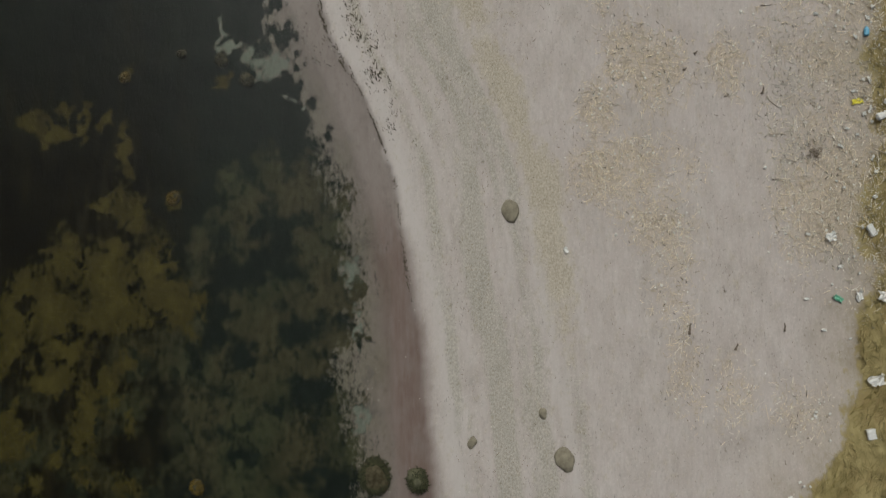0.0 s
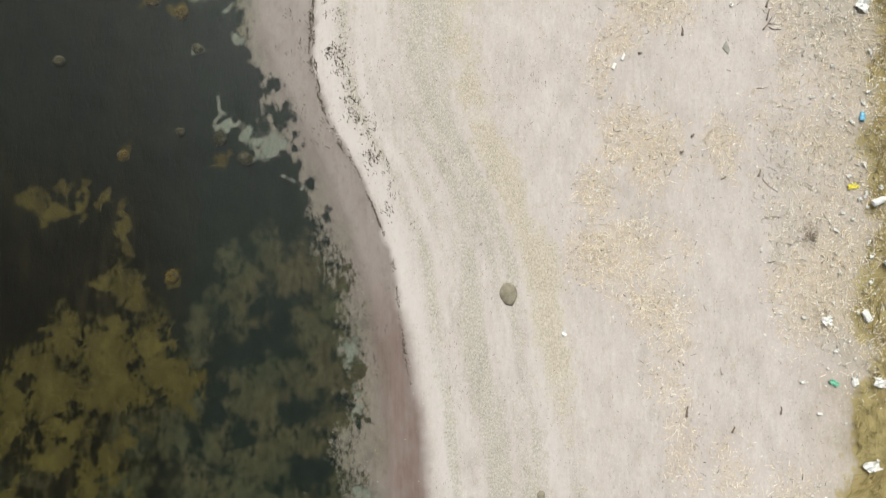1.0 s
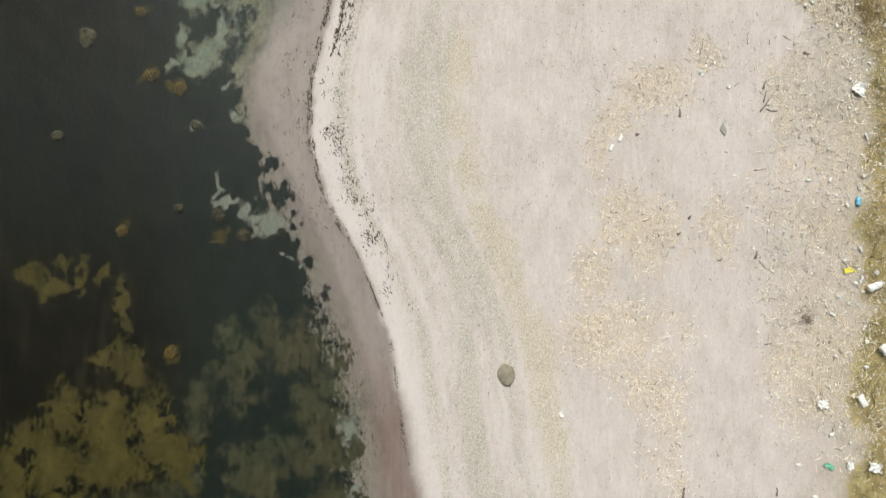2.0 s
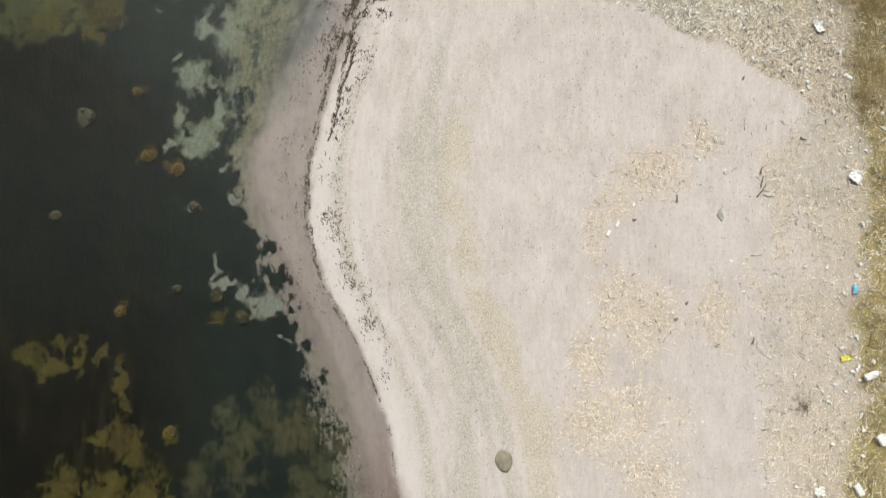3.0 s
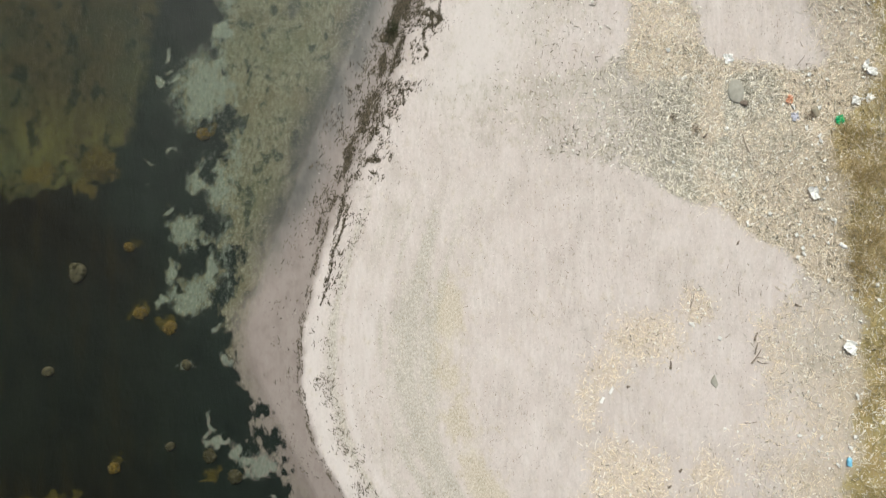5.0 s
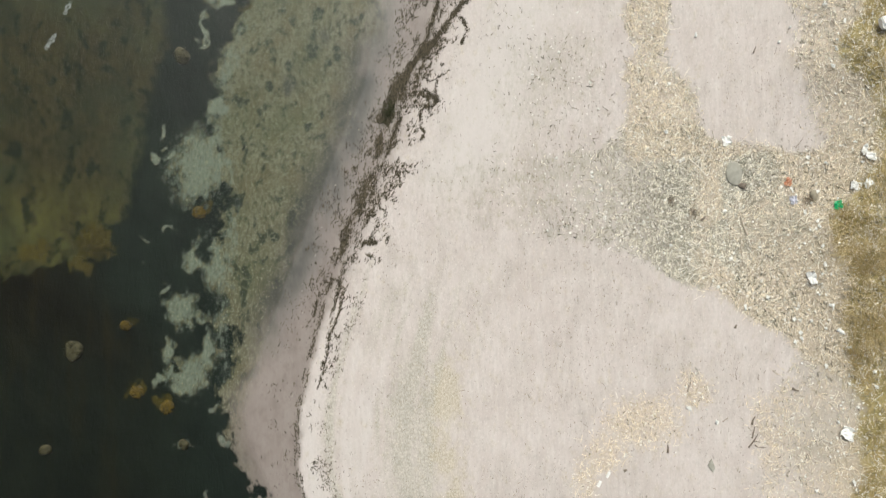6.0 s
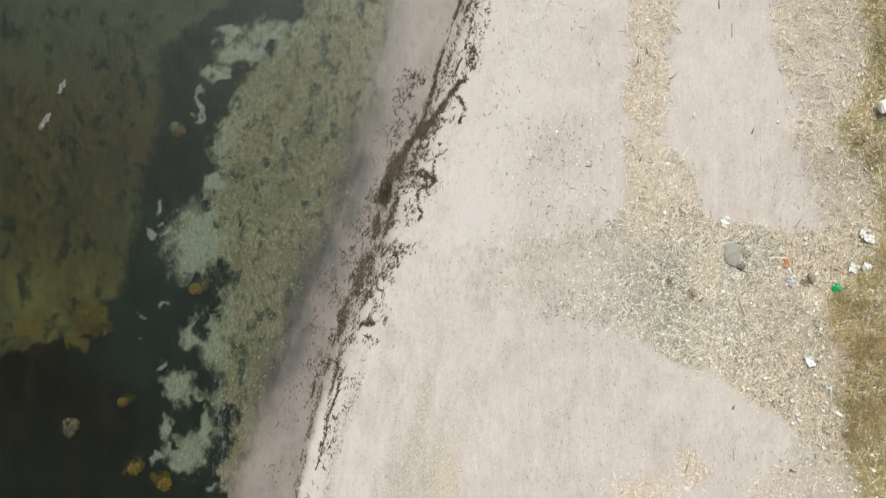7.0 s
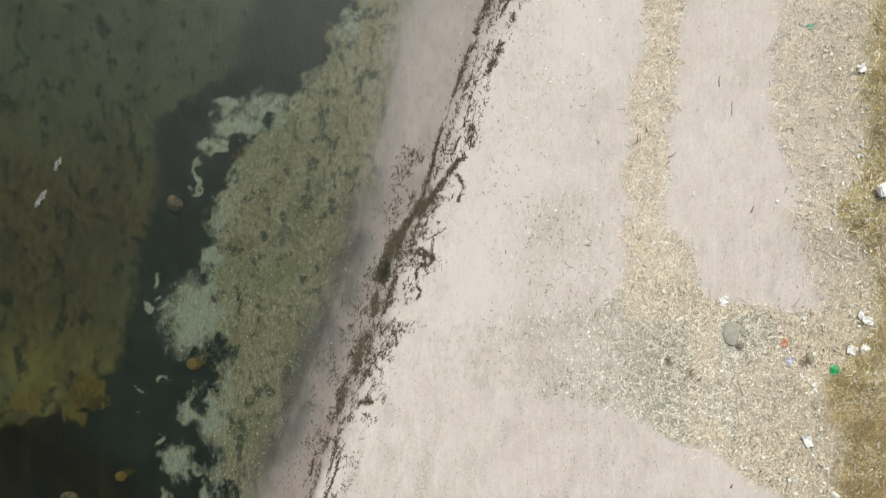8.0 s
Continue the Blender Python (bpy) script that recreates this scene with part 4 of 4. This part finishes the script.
def bottle(x, y, turn, length, radius, material, cap, label, squash=0.75, lift=0.0):
    """A plastic bottle on its side: lathed body with shoulder and neck, and a screw cap."""
    base = new("plastic_bottle")
    base.matrix_basis = pose(x, y, ground_at(x, y) + radius * squash + lift, 0, 0, turn)
    outline = [(0, 0.0), (0.0, 0.75), (0.04, 0.98), (0.2, 1), (0.24, 0.93), (0.45, 0.93), (0.5, 1), (0.66, 1), (0.8, 0.62), (0.88, 0.34), (0.94, 0.34), (0.94, 0)]
    bm = bmesh.new()
    rings = [[bm.verts.new((u * length, w * radius * math.cos(k * math.pi / 7), w * radius * squash * math.sin(k * math.pi / 7))) for k in range(14)] for u, w in outline[1:-1]]
    for a, b in zip(rings, rings[1:]):
        for k in range(14):
            bm.faces.new((a[k], a[(k + 1) % 14], b[(k + 1) % 14], b[k])).smooth = True
    bm.faces.new(rings[0][::-1])
    bm.faces.new(rings[-1])
    part("body", bm, material, base)
    bm = bmesh.new()
    bmesh.ops.create_cone(bm, cap_ends=True, segments=14, radius1=radius * 0.42, radius2=radius * 0.38, depth=length * 0.09)
    bmesh.ops.bevel(bm, geom=[e for e in bm.edges], offset=radius * 0.04, segments=1, affect="EDGES")
    bmesh.ops.transform(bm, matrix=pose(length * 0.95, 0, 0, 0, 90, 0), verts=bm.verts)
    part("cap", bm, cap, base, "screw cap of the bottle")
    return tagged(base, label, "bottle")


def block(name, size, material, seed):
    """A broken block of packing foam: bevelled box with chipped corners."""
    bm = bmesh.new()
    bmesh.ops.create_cube(bm, size=1)
    for v in bm.verts:
        v.co = Vector((v.co.x * size[0], v.co.y * size[1], v.co.z * size[2]))
    bmesh.ops.bevel(bm, geom=bm.edges[:], offset=min(size) * 0.18, segments=2, affect="EDGES")
    bmesh.ops.subdivide_edges(bm, edges=[e for e in bm.edges if e.calc_length() > min(size) * 0.5], cuts=2, use_grid_fill=True)
    for v in bm.verts:
        v.co += Vector((1, 1, 1)) * 0.12 * min(size) * noise.noise(v.co * 30 + Vector((seed, 0, seed)))
        v.co.z += size[2] * 0.5
    bmesh.ops.recalc_face_normals(bm, faces=bm.faces)
    return part(name, bm, material)


weedy_stone("weedy_boulder", -1.15, -3.28, (0.48, 0.6, 0.26), 0, 3, SUNK_STONE, FRINGE, 420, "olive boulder in the shallows fringed with green weed", 0.4)
weedy_stone("weedy_boulder", -0.45, -3.31, (0.34, 0.4, 0.22), 20, 5, MOSSY, FRINGE, 240, "dark wet boulder with brown weed at the tide line", 0.1)
stone("stone", 0.43, -2.7, (0.13, 0.2, 0.06), -15, OLIVE_STONE, 7, "small grey stone half sunk in dry sand")
stone("stone", 1.57, -2.23, (0.13, 0.18, 0.06), 5, OLIVE_STONE, 9, "small olive grey stone lying on sand")
stone("stone", 1.92, -2.97, (0.31, 0.38, 0.1), 10, OLIVE_STONE, 11, "rounded olive grey stone lying on sand")
stone("stone", 1.06, 1.05, (0.28, 0.39, 0.09), 0, OLIVE_STONE, 13, "rounded olive brown stone alone on gravelly sand", 0.3, 0.2)
stone("flat_stone", 5.14, 9.97, (0.28, 0.41, 0.06), 8, GREY_STONE, 41, "flat rounded grey stone lying among reed straw", 0.35, 0.08)
slab("flat_stone", 4.69, 5.12, (0.15, 0.27, 0.03), 5, 4, GREY_STONE, "flat grey diamond-shaped stone on bare sand")
stone("stone", 5.27, 9.77, (0.14, 0.1, 0.07), -25, DARK_WOOD, 19, "small dark stone beside the flat grey stone")
stone("stone", 6.38, 9.58, (0.12, 0.2, 0.07), 10, OLIVE_STONE, 21, "dark weathered stone among reed straw")
SUNKEN = [(-5.19, 6.28, 0.27, 1), (-4.64, 6.02, 0.28, 1), (-6.39, 7.01, 0.4, 0), (-4.42, 12.29, 0.34, 0), (-4.07, 9.45, 0.26, 1), (-5.69, 3.51, 0.24, 1), (-4.79, 1.36, 0.28, 1),
          (-3.93, 3.77, 0.28, 2), (-3.47, 3.41, 0.3, 2), (-6.91, 5.22, 0.24, 0), (-4.66, 3.91, 0.2, 0), (-4.33, 5.36, 0.22, 0), (-4.28, -3.65, 0.3, 1), (-5.42, 7.45, 0.2, 1)]
for k, (x, y, w, grown) in enumerate(SUNKEN):
    weedy_stone("sunken_stone", x, y, (w * 0.85, w * 0.75, 0.13), 40 * k, 30 + k, SUNK_STONE, (ALGAE, AMBER, ALGAE)[grown], (30, 160, 140)[grown],
                ("sunken bare brown stone among dark weed", "sunken stone grown over with amber seaweed", "sunken stone grown over with olive brown algae")[grown])

bottle(6.77, 2.48, 22, 0.27, 0.06, WHITE, WHITE, "flattened white plastic bottle lying in the grass", 0.6, 0.06)
bottle(6.70, 3.82, 88, 0.16, 0.04, BLUE, WHITE, "small light blue plastic bottle at the grass edge", 0.8)
bottle(6.66, 7.4, -35, 0.15, 0.033, WHITE, WHITE, "small white plastic bottle among reed straw", 0.8)
laid(block("foam_block", (0.17, 0.2, 0.1), WHITE, 3), 7.36, 12.31, 20, "chunk of white packing foam in the grass", "foam block", lift=0.06)
laid(block("foam_block", (0.14, 0.17, 0.07), WHITE, 5), 6.98, 1.53, 35, "chunk of white packing foam in the grass", "foam block", lift=0.05)
laid(block("foam_block", (0.1, 0.19, 0.05), WHITE, 6), 6.66, 0.71, 30, "oblong white foam piece at the grass edge", "foam block", lift=0.02)
laid(block("foam_block", (0.05, 0.11, 0.025), WHITE, 8), 2.83, 4.83, -25, "small white oblong plastic piece on straw", "plastic piece")
laid(block("foam_block", (0.045, 0.11, 0.025), WHITE, 9), 2.98, 4.98, -28, "small white oblong plastic piece on straw", "plastic piece")
laid(block("foam_block", (0.13, 0.16, 0.05), WHITE, 10), 6.53, -2.43, 10, "rounded white foam lump at the grass edge", "foam block", lift=0.01)
laid(scrap("yellow_wrapper", (0.16, 0.08), YELLOW, 4, 0.02), 6.56, 2.78, 5, "bright yellow plastic strip among white scraps", "plastic piece")
laid(scrap("green_wrapper", (0.13, 0.13), GREEN, 5, 0.05), 6.69, 9.41, 15, "crumpled green plastic at the foot of the grass", "plastic piece")
laid(scrap("green_wrapper", (0.08, 0.14), PALE_GREEN, 6, 0.03), 6.2, -0.36, 55, "faded green plastic scrap in the straw", "plastic piece")
laid(scrap("green_wrapper", (0.12, 0.06), PALE_GREEN, 16, 0.03), 6.46, 15.06, 0, "faded green plastic strip in the straw", "plastic piece")
laid(scrap("orange_wrapper", (0.1, 0.14), ORANGE, 7, 0.04), 6.03, 9.83, -20, "orange red plastic scrap in reed straw", "plastic piece")
laid(scrap("lilac_wrapper", (0.11, 0.13), LILAC, 8, 0.04), 6.08, 9.52, 10, "faded lilac plastic scrap in reed straw", "plastic piece")
laid(scrap("white_bag", (0.15, 0.14), WHITE, 9, 0.04), 5.02, 10.53, 10, "crumpled white plastic bag at the straw's edge", "plastic bag")
laid(scrap("white_bag", (0.22, 0.18), WHITE, 10, 0.05), 6.8, 5.72, -30, "torn white plastic bag beside the grass bank", "plastic bag")
laid(scrap("white_bag", (0.15, 0.08), WHITE, 11, 0.04), 7.14, 10.32, 60, "crumpled white plastic at the grass edge", "plastic bag", lift=0.02)
laid(scrap("white_bag", (0.18, 0.11), WHITE, 17, 0.04), 7.22, 10.21, -20, "crumpled white plastic at the grass edge", "plastic bag", lift=0.02)
laid(scrap("white_bag", (0.15, 0.13), WHITE, 12, 0.05), 6.97, 9.73, -15, "crumpled white plastic at the grass edge", "plastic bag", lift=0.02)
laid(scrap("white_bag", (0.15, 0.11), WHITE, 18, 0.05), 7.15, 9.76, 40, "crumpled white plastic at the grass edge", "plastic bag", lift=0.02)
laid(scrap("white_bag", (0.14, 0.2), WHITE, 19, 0.05), 6.3, 8.24, 20, "torn white plastic sheet among reed straw", "plastic bag", lift=0.01)
laid(scrap("white_bag", (0.15, 0.13), WHITE, 14, 0.04), 6.15, 0.62, 15, "crumpled white plastic among reed straw", "plastic bag")
laid(scrap("white_bag", (0.24, 0.16), WHITE, 20, 0.05), 6.66, -1.61, 15, "tattered white plastic at the grass edge", "plastic bag", lift=0.02)
laid(scrap("white_bag", (0.2, 0.13), WHITE, 21, 0.05), 6.8, -0.32, -15, "tattered white plastic at the grass edge", "plastic bag", lift=0.03)
laid(scrap("white_bag", (0.1, 0.15), WHITE, 22, 0.04), 6.49, -0.32, 10, "crumpled white plastic among reed straw", "plastic bag")
laid(scrap("white_bag", (0.14, 0.12), WHITE, 23, 0.04), 7.15, 14.3, 25, "crumpled white plastic at the foot of the grass", "plastic bag", lift=0.02)
laid(scrap("white_bag", (0.06, 0.11), WHITE, 15, 0.03), 1.96, 0.42, 15, "white plastic scrap alone on the sand", "plastic bag")

# white scraps and shells: those that stand out in the straw, then the small ones along the foot of the bank
kinds = [scrap("plastic_scrap", size, WHITE, 60 + k, 0.02) for k, size in enumerate(((0.05, 0.04), (0.08, 0.04), (0.06, 0.06), (0.1, 0.035), (0.04, 0.03)))]
FOUND = [(4.07, 8.79), (6.48, 8.46), (6.06, 7.18), (5.28, 7.75), (4.89, 8.04), (5.65, 7.91), (6.5, 6.8), (6.82, 6.52), (6.81, 7.11), (6.05, 7.55), (4.78, 5.85), (4.32, 6.09),
         (6.3, 7.53), (6.6, 7.76), (6.14, 7.33), (7.18, 6.73), (7.2, 6.49), (7.09, 7.45), (6.72, 3.11), (6.93, 2.74), (6.64, 2.57), (6.73, 2.66), (6.74, 2.44), (6.74, 1.86),
         (6.77, 1.64), (6.74, 1.24), (6.41, 2.35), (5.2, 1.76), (6.32, 2.07), (6.73, 4.11), (6.8, 4.29), (6.55, 3.83), (6.32, 4.76), (6.85, 4.93), (6.44, 9.65), (4.02, 10.69),
         (4.54, 12.32), (6.6, 10.13), (6.07, 9.69), (6.34, 10.23), (6.67, 11.7), (6.61, 12.75), (5.99, 13.07), (7.28, 8.23), (6.24, 0.14), (6.88, 13.23), (7.1, 12.88), (5.92, 12.18)]
for k in range(130):
    if k < len(FOUND):
        x, y = FOUND[k]
    else:
        y = random.uniform(-4.2, 16.2)
        x = float(curve(np.array([y]), BANK)[0]) - abs(random.gauss(0.02, 0.4)) + 0.1
    here = pose(x, y, ground_at(x, y) + 0.016, 0, 0, random.uniform(0, 360))
    if k < 5:
        kinds[k].matrix_basis = here
        tagged(kinds[k], "small white plastic scrap at the foot of the bank", "plastic piece", "plastic scraps along the bank")
    else:
        copy_thing(kinds[(2, 1, 0, 3, 2)[k % 5] if k < len(FOUND) else (4, 0, 4, 1, 4)[k % 5]], here)

# sticks and dry plants
DRIFTWOOD = [(5.3, 5.42, 0.9, 0.28, 0.03, 0.2, 1), (5.36, 5.58, 1.3, 0.2, 0.03, -0.2, 0), (5.4, 5.46, -0.4, 0.2, 0.02, 0.3, 0), (5.36, 5.8, 1.4, 0.15, 0.04, 0.1, 0),
             (3.97, 5.34, 1.4, 0.13, 0.045, 0.0, 0), (3.24, 5.04, 0.3, 0.06, 0.05, 0.0, 0), (4.31, 6.35, 1.4, 0.27, 0.014, 0.5, 0), (5.12, 6.55, 1.75, 0.23, 0.012, 0.1, 0),
             (6.02, 6.4, -0.4, 0.15, 0.05, 0.1, 0), (6.17, 10.4, 0.9, 0.55, 0.012, -1.1, 0), (4.13, 12.93, 0.3, 0.16, 0.025, 0.2, 0), (5.18, 4.44, 0.1, 0.2, 0.015, 0.2, 0)]
TWIGS = [(5.11, 7.4, 1.4, 0.07, 0.045, 0.0, 0), (4.58, 9.2, 0.6, 0.1, 0.05, 0.2, 0), (5.48, 6.55, 1.6, 0.09, 0.012, 0.1, 0), (4.09, 3.64, 0.6, 0.07, 0.05, 0.1, 0),
         (3.9, 3.38, 0.2, 0.07, 0.05, 0.1, 0), (5.18, 2.98, 1.2, 0.12, 0.04, 0.2, 0), (4.57, 2.94, 0.1, 0.1, 0.025, 0.2, 0), (5.32, 1.56, 0.0, 0.12, 0.02, 0.1, 0),
         (5.19, 13.62, 1.6, 0.24, 0.014, 0.15, 0), (4.98, 14.1, 1.4, 0.2, 0.022, 0.2, 0), (5.5, 12.0, 1.1, 0.12, 0.03, 0.2, 0), (3.94, -0.95, 1.6, 0.18, 0.05, 0.05, 0),
         (4.66, -1.2, 0.9, 0.12, 0.04, 0.2, 0), (5.45, -0.9, 1.5, 0.14, 0.035, 0.2, 0)]
REEDS = [(6.86, 2.15, -1.2, 0.55, 0.018, 0.5, 1), (6.95, 1.9, 2.6, 0.4, 0.018, -0.4, 1), (5.34, 8.95, 1.9, 0.32, 0.05, 0.2, 0), (5.27, 8.35, 1.6, 0.85, 0.016, -0.25, 0),
         (4.9, 9.5, 3.0, 0.34, 0.014, 0.5, 0), (4.42, 9.25, 1.5, 0.35, 0.018, 0.0, 0), (4.39, 9.1, 1.57, 0.45, 0.014, 0.05, 0), (7.05, 9.6, -0.6, 0.4, 0.014, 0.3, 0),
         (5.55, 2.3, 2.9, 0.35, 0.014, 0.9, 0), (5.7, 1.85, 2.8, 0.4, 0.014, 0.3, 0), (6.5, 2.9, -0.8, 0.3, 0.02, 0.1, 0), (5.72, 6.7, -0.75, 0.36, 0.016, 0.2, 0),
         (5.25, 2.95, -1.1, 0.35, 0.018, 0.9, 0), (7.1, 12.55, 0.8, 0.5, 0.016, -1.2, 1)]
for x, y, h, length, w, bend, forks in DRIFTWOOD + TWIGS + REEDS:
    pale = (x, y, h, length, w, bend, forks) in REEDS
    stick(x, y, h, length, w, bend, PALE_WOOD if pale else DARK_WOOD, "bleached bent stem lying among straw" if pale else "thin dark piece of driftwood on sand", forks)
tuft("dry_plant_clump", 5.95, 1.99, 0.08, 90, BROWN_STEM, "dark uprooted dry plant among reed straw", (0.03, 0.11))
tuft("dry_plant_clump", 4.09, 9.53, 0.04, 50, BROWN_STEM, "small dark dry plant clump in straw", (0.02, 0.07))
tuft("seaweed_heap", -0.6, 11.1, 0.1, 260, FRINGE, "dark green heap of seaweed on the tide line", (0.03, 0.1))
tuft("dry_plant_clump", 4.45, 9.33, 0.04, 50, BROWN_STEM, "small brown dry plant clump in straw", (0.02, 0.07))
tuft("dry_plant_clump", 6.3, 9.52, 0.05, 80, BROWN_STEM, "dark dry plant clump beside a stone", (0.03, 0.09))

# glints on the water, modelled as thin pale ragged flecks
for x, y, turn, length, seed in ((-6.13, 12.95, 62, 0.28, 3), (-6.42, 12.37, 55, 0.36, 8)):
    bm = bmesh.new()
    bmesh.ops.create_grid(bm, x_segments=26, y_segments=9, size=0.5)
    holes = [f for f in bm.faces if noise.noise(f.calc_center_median() * 7 + Vector((seed, 0, 0))) > 0.15 or f.calc_center_median().y ** 2 / 0.2 + f.calc_center_median().x ** 2 / 0.25 > 0.9]
    bmesh.ops.delete(bm, geom=holes, context="FACES")
    for v in bm.verts:
        v.co = Vector((v.co.x * length, v.co.y * 0.09 + 0.03 * noise.noise(v.co * 5), 0.005 + 0.004 * noise.noise(v.co * 20)))
    made = bmesh.ops.extrude_face_region(bm, geom=bm.faces[:])
    for v in made["geom"]:
        if isinstance(v, bmesh.types.BMVert):
            v.co.z += 0.006
    bmesh.ops.recalc_face_normals(bm, faces=bm.faces)
    foam = part("glint_fleck", bm, GLINT)
    foam.matrix_basis = pose(x, y, 0, 0, 0, turn)
    tagged(foam, "thin pale fleck standing for a glint on the water", "foam")
